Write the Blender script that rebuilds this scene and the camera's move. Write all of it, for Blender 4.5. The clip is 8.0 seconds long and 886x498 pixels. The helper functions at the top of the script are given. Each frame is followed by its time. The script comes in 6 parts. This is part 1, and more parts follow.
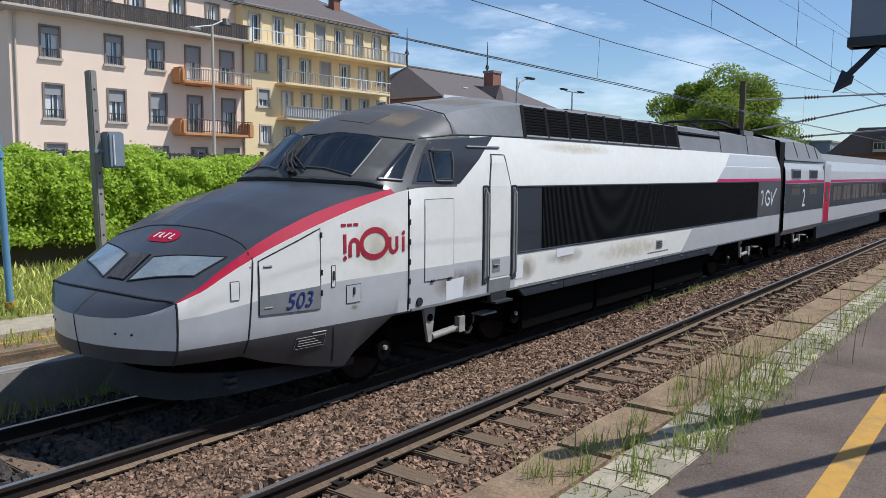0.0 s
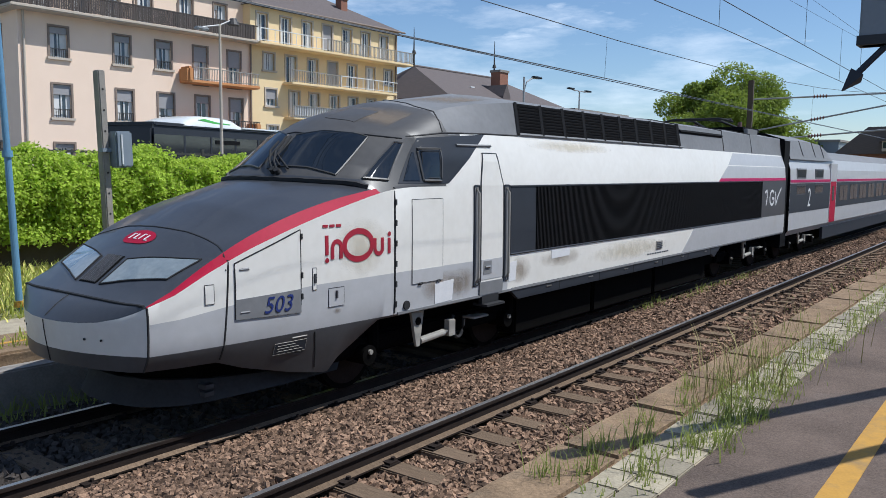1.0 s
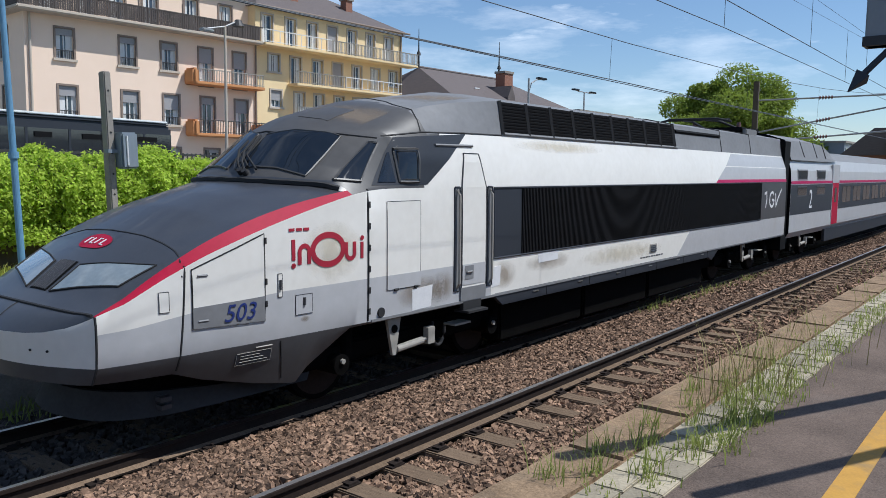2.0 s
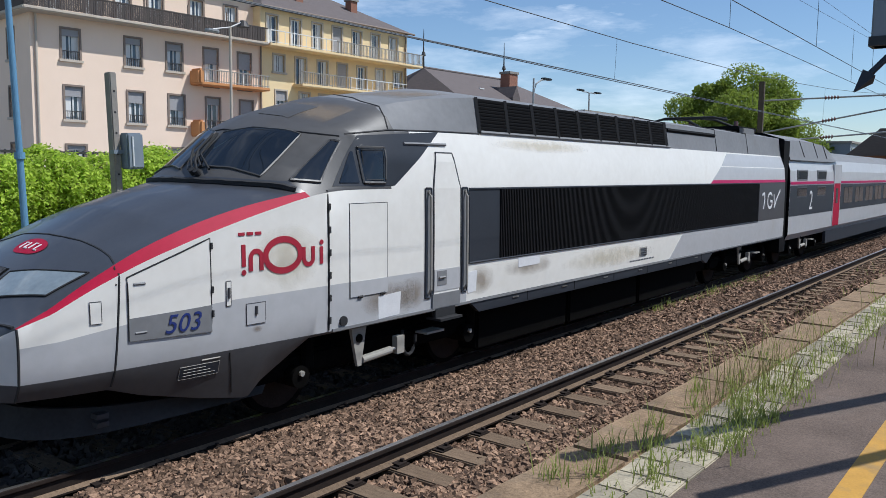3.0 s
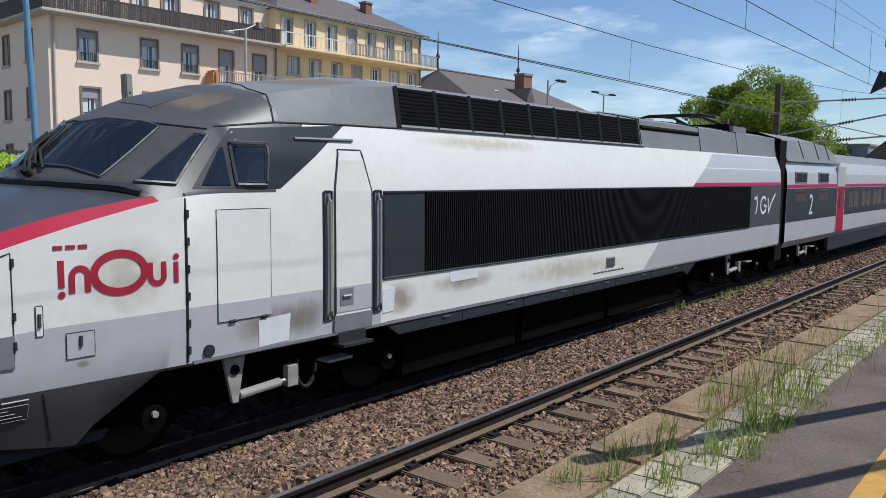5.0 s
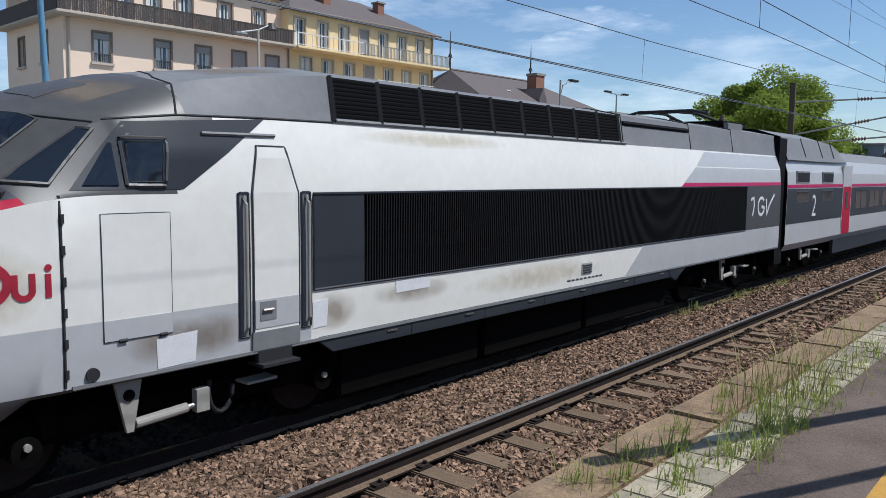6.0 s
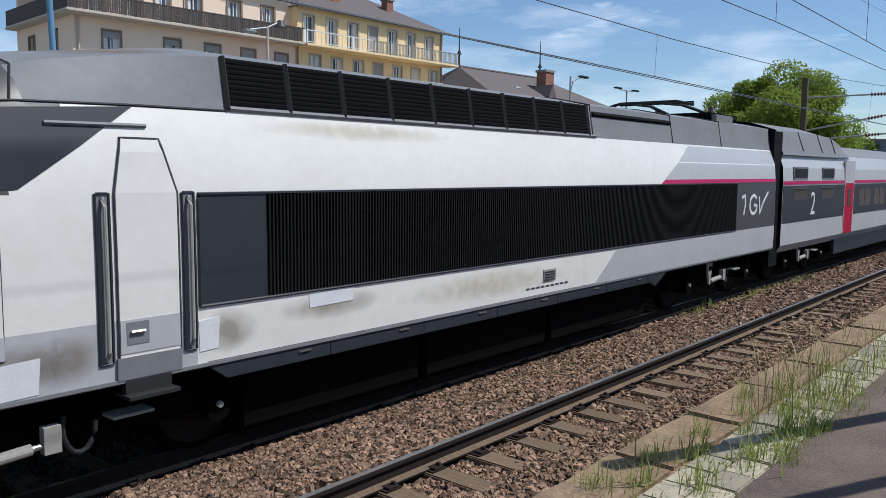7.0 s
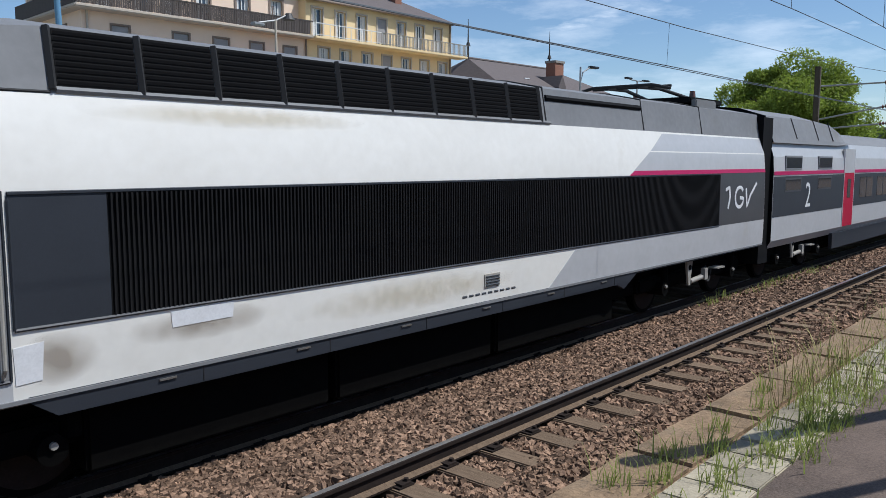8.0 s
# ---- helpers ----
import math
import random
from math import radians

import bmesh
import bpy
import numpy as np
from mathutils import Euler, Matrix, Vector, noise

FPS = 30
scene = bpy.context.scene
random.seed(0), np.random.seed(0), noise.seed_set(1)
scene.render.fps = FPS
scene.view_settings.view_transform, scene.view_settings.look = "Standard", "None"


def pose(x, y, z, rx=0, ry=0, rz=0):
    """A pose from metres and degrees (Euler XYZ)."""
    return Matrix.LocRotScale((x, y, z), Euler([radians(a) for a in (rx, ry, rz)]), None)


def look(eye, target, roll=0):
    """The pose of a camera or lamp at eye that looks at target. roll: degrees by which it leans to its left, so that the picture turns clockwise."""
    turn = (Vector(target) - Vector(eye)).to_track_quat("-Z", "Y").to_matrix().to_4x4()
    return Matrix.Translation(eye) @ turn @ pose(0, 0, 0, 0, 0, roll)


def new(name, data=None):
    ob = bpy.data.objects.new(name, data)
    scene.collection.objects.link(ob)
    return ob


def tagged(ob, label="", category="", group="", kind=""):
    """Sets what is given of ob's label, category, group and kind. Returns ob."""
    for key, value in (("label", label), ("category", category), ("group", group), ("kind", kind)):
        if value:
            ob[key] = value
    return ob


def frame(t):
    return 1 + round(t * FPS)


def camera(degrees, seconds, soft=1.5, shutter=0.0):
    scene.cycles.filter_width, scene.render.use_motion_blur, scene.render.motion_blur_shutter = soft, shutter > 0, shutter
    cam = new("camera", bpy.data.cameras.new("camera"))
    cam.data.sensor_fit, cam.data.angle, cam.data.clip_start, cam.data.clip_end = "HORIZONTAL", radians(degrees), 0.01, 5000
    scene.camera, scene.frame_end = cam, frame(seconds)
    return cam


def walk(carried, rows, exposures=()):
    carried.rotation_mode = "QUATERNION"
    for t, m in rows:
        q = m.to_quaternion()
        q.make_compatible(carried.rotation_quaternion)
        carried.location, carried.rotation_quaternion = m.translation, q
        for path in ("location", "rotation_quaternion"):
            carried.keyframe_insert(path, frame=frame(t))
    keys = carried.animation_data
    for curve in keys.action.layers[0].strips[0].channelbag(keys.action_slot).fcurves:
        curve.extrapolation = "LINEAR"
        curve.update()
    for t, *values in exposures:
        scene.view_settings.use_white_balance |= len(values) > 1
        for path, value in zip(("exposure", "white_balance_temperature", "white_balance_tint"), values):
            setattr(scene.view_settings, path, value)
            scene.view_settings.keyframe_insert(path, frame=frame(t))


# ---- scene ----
EYES = [
    (0, 0.0, -7.418, 2.658, 36.807, -5.787, 0.719), (0.5, 0.0, -7.417, 2.657, 37.045, -5.805, 0.71),
    (1, 0.0, -7.417, 2.656, 37.307, -5.832, 0.71), (1.5, 0.0, -7.417, 2.656, 37.504, -5.797, 0.715),
    (3, 0.0, -7.417, 2.656, 37.987, -5.727, 0.71), (3.5, 0.0, -7.417, 2.656, 38.253, -5.736, 0.70),
    (4, 0.002, -7.418, 2.656, 38.41, -5.693, 0.74), (4.5, 0.006, -7.419, 2.655, 38.637, -5.629, 0.80),
    (6, 0.028, -7.417, 2.652, 39.871, -5.611, 0.798), (6.5, 0.048, -7.389, 2.652, 40.288, -5.633, 0.693),
    (7, 0.092, -7.314, 2.650, 40.526, -5.813, 0.617), (7.5, 0.125, -7.25, 2.650, 40.808, -6.051, 0.412),
    (8, 0.161, -7.235, 2.647, 41.248, -6.366, 0.164),
]


def aim(x, y, z, yaw, pitch, roll):
    d = Vector((math.cos(radians(pitch)) * math.cos(radians(yaw)), math.cos(radians(pitch)) * math.sin(radians(yaw)), math.sin(radians(pitch))))
    e = Vector((x, y, z))
    return look(e, e + d, roll)


cam = camera(58.49, 8.0, soft=0.8)
walk(cam, [(t, aim(*v)) for t, *v in EYES], exposures=[(0.0, 0.0, 5980, 9), (8.0, -0.08, 5980, 9)])

# ---- light ----
SUN = Vector((0.7, -1.0, 1.9)).normalized()
world = bpy.data.worlds.new("world")
scene.world = world
world.use_nodes = True
wn, wl = world.node_tree.nodes, world.node_tree.links
sky = wn.new("ShaderNodeTexSky")
sky.sky_type, sky.sun_disc = "NISHITA", False
sky.sun_elevation = math.asin(SUN.z)
sky.sun_rotation = math.atan2(SUN.x, SUN.y)
sky.air_density, sky.dust_density, sky.ozone_density = 1.0, 0.2, 4.2
# thin high cloud veils and a few small puffs
tc = wn.new("ShaderNodeTexCoord")
mp = wn.new("ShaderNodeMapping")
mp.inputs["Scale"].default_value = (2.2, 2.2, 9.0)
mp.inputs["Rotation"].default_value = (0.0, 0.25, 0.6)
n1 = wn.new("ShaderNodeTexNoise")
n1.inputs["Scale"].default_value, n1.inputs["Detail"].default_value, n1.inputs["Roughness"].default_value = 1.6, 9.0, 0.62
r1 = wn.new("ShaderNodeValToRGB")
r1.color_ramp.elements[0].position, r1.color_ramp.elements[1].position = 0.50, 0.85
n2 = wn.new("ShaderNodeTexNoise")
n2.inputs["Scale"].default_value, n2.inputs["Detail"].default_value = 3.1, 8.0
r2 = wn.new("ShaderNodeValToRGB")
r2.color_ramp.elements[0].position, r2.color_ramp.elements[1].position = 0.64, 0.76
mx = wn.new("ShaderNodeMath")
mx.operation = "MAXIMUM"
mul = wn.new("ShaderNodeMath")
mul.operation = "MULTIPLY"
mul.inputs[1].default_value = 0.62
mixc = wn.new("ShaderNodeMix")
mixc.data_type = "RGBA"
mixc.inputs["B"].default_value = (12.0, 12.2, 12.5, 1)
wl.new(tc.outputs["Generated"], mp.inputs["Vector"])
wl.new(mp.outputs["Vector"], n1.inputs["Vector"])
wl.new(mp.outputs["Vector"], n2.inputs["Vector"])
wl.new(n1.outputs["Fac"], r1.inputs["Fac"])
wl.new(n2.outputs["Fac"], r2.inputs["Fac"])
wl.new(r1.outputs["Color"], mx.inputs[0])
wl.new(r2.outputs["Color"], mx.inputs[1])
wl.new(mx.outputs["Value"], mul.inputs[0])
wl.new(mul.outputs["Value"], mixc.inputs["Factor"])
wl.new(sky.outputs["Color"], mixc.inputs["A"])
wl.new(mixc.outputs["Result"], wn["Background"].inputs["Color"])
wn["Background"].inputs["Strength"].default_value = 0.115
sun = new("sun", bpy.data.lights.new("sun", "SUN"))
sun.data.energy, sun.data.angle, sun.data.color = 5.0, radians(0.55), (1.0, 0.96, 0.90)
sun.matrix_world = look(SUN * 60, (0, 0, 0))


# ---- materials ----
def mat(name, col, col2=None, rough=0.6, metal=0.0, scale=6.0, fine=60.0, bump=0.0, dirt=None, dirt_at=0.55, spec=0.5, vary=0.0, stretch=(1, 1, 1), coat=0.0, space="Object", island=False):
    """A surface with grain at two scales, an optional dirt colour in blotches, relief, and tint that varies piece by piece."""
    m = bpy.data.materials.new(name)
    m.use_nodes = True
    n, l = m.node_tree.nodes, m.node_tree.links
    b = n["Principled BSDF"]
    b.inputs["Roughness"].default_value, b.inputs["Metallic"].default_value = rough, metal
    b.inputs["Specular IOR Level"].default_value = spec
    b.inputs["Coat Weight"].default_value = coat
    col2 = col2 or tuple(c * 0.82 for c in col)
    tex = n.new("ShaderNodeTexCoord")
    mapn = n.new("ShaderNodeMapping")
    mapn.inputs["Scale"].default_value = stretch
    l.new(tex.outputs[space], mapn.inputs["Vector"])
    a = n.new("ShaderNodeTexNoise")
    a.inputs["Scale"].default_value, a.inputs["Detail"].default_value, a.inputs["Roughness"].default_value = scale, 5.0, 0.6
    l.new(mapn.outputs["Vector"], a.inputs["Vector"])
    f = n.new("ShaderNodeTexNoise")
    f.inputs["Scale"].default_value, f.inputs["Detail"].default_value = fine, 3.0
    l.new(mapn.outputs["Vector"], f.inputs["Vector"])
    av = n.new("ShaderNodeMath")
    av.operation = "MULTIPLY_ADD"
    av.inputs[1].default_value = 0.45
    l.new(f.outputs["Fac"], av.inputs[0])
    h = n.new("ShaderNodeMath")
    h.operation = "MULTIPLY"
    h.inputs[1].default_value = 0.55
    l.new(a.outputs["Fac"], h.inputs[0])
    l.new(h.outputs["Value"], av.inputs[2])
    rr = n.new("ShaderNodeMapRange")
    rr.inputs["From Min"].default_value, rr.inputs["From Max"].default_value = 0.32, 0.68
    l.new(av.outputs["Value"], rr.inputs["Value"])
    mixn = n.new("ShaderNodeMix")
    mixn.data_type = "RGBA"
    mixn.inputs["A"].default_value, mixn.inputs["B"].default_value = (*col2, 1), (*col, 1)
    l.new(rr.outputs["Result"], mixn.inputs["Factor"])
    out = mixn.outputs["Result"]
    if dirt:
        d = n.new("ShaderNodeTexNoise")
        d.inputs["Scale"].default_value, d.inputs["Detail"].default_value, d.inputs["Roughness"].default_value = scale * 0.35, 7.0, 0.65
        l.new(mapn.outputs["Vector"], d.inputs["Vector"])
        dr = n.new("ShaderNodeMapRange")
        dr.inputs["From Min"].default_value, dr.inputs["From Max"].default_value = dirt_at, dirt_at + 0.22
        l.new(d.outputs["Fac"], dr.inputs["Value"])
        dm = n.new("ShaderNodeMix")
        dm.data_type = "RGBA"
        dm.inputs["B"].default_value = (*dirt, 1)
        l.new(dr.outputs["Result"], dm.inputs["Factor"])
        l.new(out, dm.inputs["A"])
        out = dm.outputs["Result"]
    if vary:
        info = n.new("ShaderNodeNewGeometry" if island else "ShaderNodeObjectInfo")
        hsv = n.new("ShaderNodeHueSaturation")
        vr = n.new("ShaderNodeMapRange")
        vr.inputs["To Min"].default_value, vr.inputs["To Max"].default_value = 1 - vary, 1 + vary
        l.new(info.outputs["Random Per Island" if island else "Random"], vr.inputs["Value"])
        l.new(vr.outputs["Result"], hsv.inputs["Value"])
        l.new(out, hsv.inputs["Color"])
        out = hsv.outputs["Color"]
    l.new(out, b.inputs["Base Color"])
    if bump:
        bn = n.new("ShaderNodeBump")
        bn.inputs["Strength"].default_value, bn.inputs["Distance"].default_value = bump, 0.02
        l.new(av.outputs["Value"], bn.inputs["Height"])
        l.new(bn.outputs["Normal"], b.inputs["Normal"])
    return m


def glass(name, tint=(0.012, 0.017, 0.025), rough=0.03):
    m = mat(name, tint, rough=rough, scale=2.0, spec=0.45)
    return m


M = dict(
    white=mat("white_paint", (0.74, 0.718, 0.66), (0.67, 0.645, 0.585), 0.42, scale=1.3, fine=9, dirt=(0.56, 0.51, 0.42), dirt_at=0.60, coat=0.05),
    grey=mat("light_grey_paint", (0.44, 0.44, 0.445), (0.385, 0.385, 0.385), 0.42, scale=1.5, fine=9, dirt=(0.35, 0.32, 0.28), dirt_at=0.62, coat=0.05),
    dark=mat("dark_grey_paint", (0.055, 0.056, 0.060), (0.042, 0.042, 0.045), 0.45, scale=1.8, fine=14, dirt=(0.085, 0.079, 0.073), dirt_at=0.6, coat=0.1),
    hood=mat("hood_paint", (0.048, 0.051, 0.058), (0.038, 0.040, 0.046), 0.36, scale=2.0, fine=22, dirt=(0.10, 0.095, 0.088), dirt_at=0.60, coat=0.25),
    red=mat("carmine_paint", (0.37, 0.012, 0.042), (0.32, 0.010, 0.034), 0.55, scale=2, fine=16, spec=0.12),
    roof=mat("silver_grey_roof_paint", (0.20, 0.202, 0.205), (0.155, 0.157, 0.16), 0.62, 0.0, spec=0.3, scale=1.6, fine=11, dirt=(0.15, 0.138, 0.122), dirt_at=0.58),
    black=mat("black_grille", (0.004, 0.004, 0.0045), rough=0.8, scale=4, spec=0.15),
    ribs=mat("grille_rib_paint", (0.014, 0.0135, 0.014), (0.009, 0.0085, 0.009), 0.7, scale=4, spec=0.15),
    slate=mat("slate_panel", (0.030, 0.034, 0.042), rough=0.5, scale=3, spec=0.3),
    rubber=mat("rubber", (0.015, 0.015, 0.016), rough=0.8, scale=8),
    # grime blackened further: the deep shade below the train is in this colour
    under=mat("underframe_grime_shade", (0.005, 0.0046, 0.0042), (0.003, 0.0028, 0.0026), 0.95, scale=5, spec=0.05),
    steel=mat("worn_steel", (0.42, 0.40, 0.37), (0.30, 0.28, 0.25), 0.35, 0.8, scale=8),
    glass=glass("dark_glass"),
    lens=mat("headlight_glass", (0.24, 0.28, 0.29), (0.17, 0.2, 0.21), 0.08, scale=5, fine=18, spec=0.9, coat=0.8),
    railtop=mat("polished_rail_head", (0.62, 0.60, 0.58), (0.45, 0.42, 0.40), 0.28, 0.9, scale=3, fine=40, stretch=(0.2, 8, 8)),
    railside=mat("rusty_rail_web", (0.030, 0.021, 0.017), (0.016, 0.012, 0.010), 0.9, spec=0.15, scale=7, fine=50, bump=0.3),
    sleeper=mat("weathered_wood_sleeper", (0.225, 0.160, 0.108), (0.11, 0.078, 0.053), 0.95, spec=0.1, scale=5, fine=40, bump=0.6, vary=0.18, stretch=(6, 0.8, 4)),
    stone=mat("ballast_stone", (0.28, 0.178, 0.116), (0.085, 0.054, 0.037), 0.9, scale=9, fine=60, bump=0.5, vary=0.75, spec=0.2, island=True),
    # stones dark from oil, and darker still for the train's shade
    oil_shade=mat("oil_and_shade_ballast", (0.07, 0.055, 0.045), (0.035, 0.028, 0.023), 0.85, scale=9, fine=60, bump=0.4, vary=0.5, island=True),
    magenta=mat("magenta_line_paint", (0.44, 0.014, 0.10), (0.38, 0.012, 0.085), 0.5, scale=2, fine=16, spec=0.2),
    cabroof=mat("cab_roof_paint", (0.078, 0.075, 0.071), (0.056, 0.053, 0.05), 0.45, scale=1.6, fine=11, dirt=(0.085, 0.076, 0.066), dirt_at=0.52),
    plough=mat("plough_paint", (0.055, 0.054, 0.054), (0.036, 0.035, 0.035), 0.75, spec=0.12, scale=3, fine=25, dirt=(0.05, 0.043, 0.036), dirt_at=0.55),
    # near black, so that the gaps between stones look shaded
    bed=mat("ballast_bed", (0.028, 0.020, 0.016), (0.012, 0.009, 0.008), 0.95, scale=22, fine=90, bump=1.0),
    asphalt=mat("platform_asphalt", (0.185, 0.138, 0.110), (0.066, 0.050, 0.041), 0.9, scale=1.3, fine=70, bump=0.8, spec=0.2, dirt=(0.17, 0.14, 0.12), dirt_at=0.56),
    kerb=mat("platform_edge_concrete", (0.32, 0.222, 0.135), (0.13, 0.088, 0.055), 0.92, scale=4, fine=42, bump=1.0, spec=0.2, dirt=(0.13, 0.105, 0.078), dirt_at=0.52),
    paver=mat("pale_paver", (0.38, 0.33, 0.235), (0.23, 0.195, 0.14), 0.9, scale=6, fine=40, bump=0.5, vary=0.28),
    yellow=mat("yellow_line_paint", (0.50, 0.27, 0.04), (0.38, 0.20, 0.03), 0.8, scale=8, fine=60, dirt=(0.22, 0.15, 0.07), dirt_at=0.52),
    grass=mat("grass_blade", (0.25, 0.27, 0.07), (0.17, 0.20, 0.05), 0.75, scale=3, vary=0.3, island=True),
    straw=mat("dry_grass", (0.34, 0.29, 0.12), (0.25, 0.22, 0.08), 0.8, scale=3, vary=0.25, island=True),
    meadow=mat("meadow_blade", (0.40, 0.44, 0.09), (0.28, 0.33, 0.06), 0.75, scale=3, vary=0.3, island=True),
    turf=mat("meadow_soil", (0.22, 0.22, 0.075), (0.14, 0.135, 0.05), 0.95, scale=4, fine=40, bump=0.8),
    leaf=mat("leaf", (0.46, 0.57, 0.08), (0.28, 0.40, 0.05), 0.65, spec=0.2, scale=3, vary=0.45, island=True),
    leafdark=mat("tree_leaf", (0.24, 0.29, 0.055), (0.14, 0.19, 0.035), 0.65, spec=0.2, scale=3, vary=0.45, island=True),
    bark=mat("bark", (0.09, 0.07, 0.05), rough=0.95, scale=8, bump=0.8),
    pink=mat("salmon_render", (0.85, 0.665, 0.52), (0.79, 0.61, 0.47), 0.95, scale=0.8, fine=30, bump=0.15, dirt=(0.70, 0.53, 0.41), dirt_at=0.64),
    ochre=mat("ochre_render", (0.82, 0.64, 0.37), (0.75, 0.575, 0.325), 0.95, scale=0.8, fine=30, bump=0.15, dirt=(0.64, 0.49, 0.29), dirt_at=0.62),
    orange=mat("orange_balcony_render", (0.58, 0.27, 0.11), (0.50, 0.23, 0.09), 0.95, scale=2, fine=30),
    trim=mat("cream_stone_trim", (0.52, 0.45, 0.37), (0.44, 0.38, 0.31), 0.9, scale=3, fine=40),
    frame=mat("brown_stone_surround", (0.26, 0.20, 0.16), (0.20, 0.155, 0.125), 0.9, scale=4, fine=40),
    whitewood=mat("white_window_paint", (0.72, 0.72, 0.70), rough=0.5, scale=5),
    shutter=mat("grey_roller_shutter", (0.34, 0.33, 0.33), (0.28, 0.27, 0.27), 0.7, scale=3, stretch=(1, 1, 14)),
    pane=mat("window_pane", (0.03, 0.045, 0.065), rough=0.05, scale=2, spec=0.9),
    iron=mat("dark_iron", (0.04, 0.037, 0.036), rough=0.6, scale=8),
    greyiron=mat("grey_painted_railing", (0.33, 0.31, 0.27), rough=0.7, scale=8),
    balwood=mat("weathered_dark_slats", (0.085, 0.068, 0.06), (0.06, 0.05, 0.045), 0.85, scale=5, vary=0.2),
    slateroof=mat("brown_tile_roof", (0.13, 0.105, 0.098), (0.09, 0.075, 0.072), 0.85, scale=2, fine=30, bump=0.5, stretch=(1, 1, 5)),
    brick=mat("red_brick", (0.30, 0.14, 0.09), (0.22, 0.10, 0.07), 0.9, scale=6, fine=40),
    timber=mat("orange_timber", (0.42, 0.21, 0.06), rough=0.8, scale=5),
    concrete=mat("weathered_concrete", (0.30, 0.275, 0.245), (0.20, 0.18, 0.16), 0.92, scale=3, fine=40, bump=0.4),
    greybox=mat("grey_metal_box", (0.20, 0.235, 0.27), (0.17, 0.20, 0.235), 0.5, scale=4),
    bluepost=mat("blue_painted_post", (0.13, 0.28, 0.42), (0.10, 0.22, 0.34), 0.5, scale=5, dirt=(0.25, 0.28, 0.3), dirt_at=0.62),
    galv=mat("galvanised_steel", (0.36, 0.36, 0.36), (0.28, 0.28, 0.28), 0.5, 0.4, scale=6),
    wire=mat("copper_wire", (0.05, 0.06, 0.07), rough=0.6, scale=5),
    road=mat("street_asphalt", (0.20, 0.19, 0.18), rough=0.95, scale=3, fine=60),
    buswhite=mat("bus_white", (0.75, 0.77, 0.76), rough=0.25, scale=2, coat=0.4),
    busgreen=mat("bus_green", (0.10, 0.50, 0.10), rough=0.3, scale=2),
    busglass=mat("bus_glass", (0.02, 0.024, 0.028), rough=0.06, scale=2, spec=0.9),
    navy=mat("navy_number_paint", (0.02, 0.035, 0.16), rough=0.4, scale=6),
    letter=mat("white_lettering", (0.72, 0.72, 0.72), rough=0.4, scale=6),
    ink=mat("dark_lettering", (0.05, 0.05, 0.055), rough=0.5, scale=6),
    insulator=mat("brown_insulator", (0.13, 0.05, 0.035), rough=0.25, scale=5),
)


def see_through(m, share, tint):
    """Lets part of the sunlight pass through a leaf."""
    n, l = m.node_tree.nodes, m.node_tree.links
    t = n.new("ShaderNodeBsdfTranslucent")
    t.inputs["Color"].default_value = (*tint, 1)
    s = n.new("ShaderNodeMixShader")
    s.inputs["Fac"].default_value = share
    l.new(n["Principled BSDF"].outputs["BSDF"], s.inputs[1])
    l.new(t.outputs["BSDF"], s.inputs[2])
    l.new(s.outputs["Shader"], n["Material Output"].inputs["Surface"])


see_through(M["leaf"], 0.45, (0.55, 0.70, 0.09))
see_through(M["leafdark"], 0.4, (0.32, 0.42, 0.06))
see_through(M["meadow"], 0.4, (0.5, 0.55, 0.1))
see_through(M["grass"], 0.4, (0.35, 0.42, 0.10))


# ---- mesh helpers ----
def mesh_ob(name, bm, material, parent=None, label="", smooth=False):
    me = bpy.data.meshes.new(name)
    bmesh.ops.recalc_face_normals(bm, faces=bm.faces)
    bm.to_mesh(me)
    bm.free()
    for x in (material if isinstance(material, (list, tuple)) else [material]):
        me.materials.append(x)
    if smooth:
        me.polygons.foreach_set("use_smooth", [True] * len(me.polygons))
    ob = new(name, me)
    if parent:
        ob.parent = parent
    if label:
        ob["label"] = label
    return ob


def part(name, bm, material, parent, label="", smooth=False):
    return mesh_ob(name, bm, material, parent, label, smooth)


def empty(name, x=0, y=0, z=0, rz=0):
    ob = new(name)
    ob.matrix_world = pose(x, y, z, 0, 0, rz)
    ob.empty_display_size = 0.2
    return ob


def box(bm, x0, x1, y0, y1, z0, z1, bevel=0.0, mi=0):
    v = [bm.verts.new((x, y, z)) for x in (x0, x1) for y in (y0, y1) for z in (z0, z1)]
    fs = [bm.faces.new([v[i] for i in q]) for q in ((0, 1, 3, 2), (4, 6, 7, 5), (0, 4, 5, 1), (2, 3, 7, 6), (0, 2, 6, 4), (1, 5, 7, 3))]
    for q in fs:
        q.material_index = mi
    if bevel:
        bmesh.ops.bevel(bm, geom=list({e for q in fs for e in q.edges}), offset=bevel, segments=2, affect="EDGES")
    return v


def B(*a, bevel=0.0):
    bm = bmesh.new()
    box(bm, *a, bevel=bevel)
    return bm


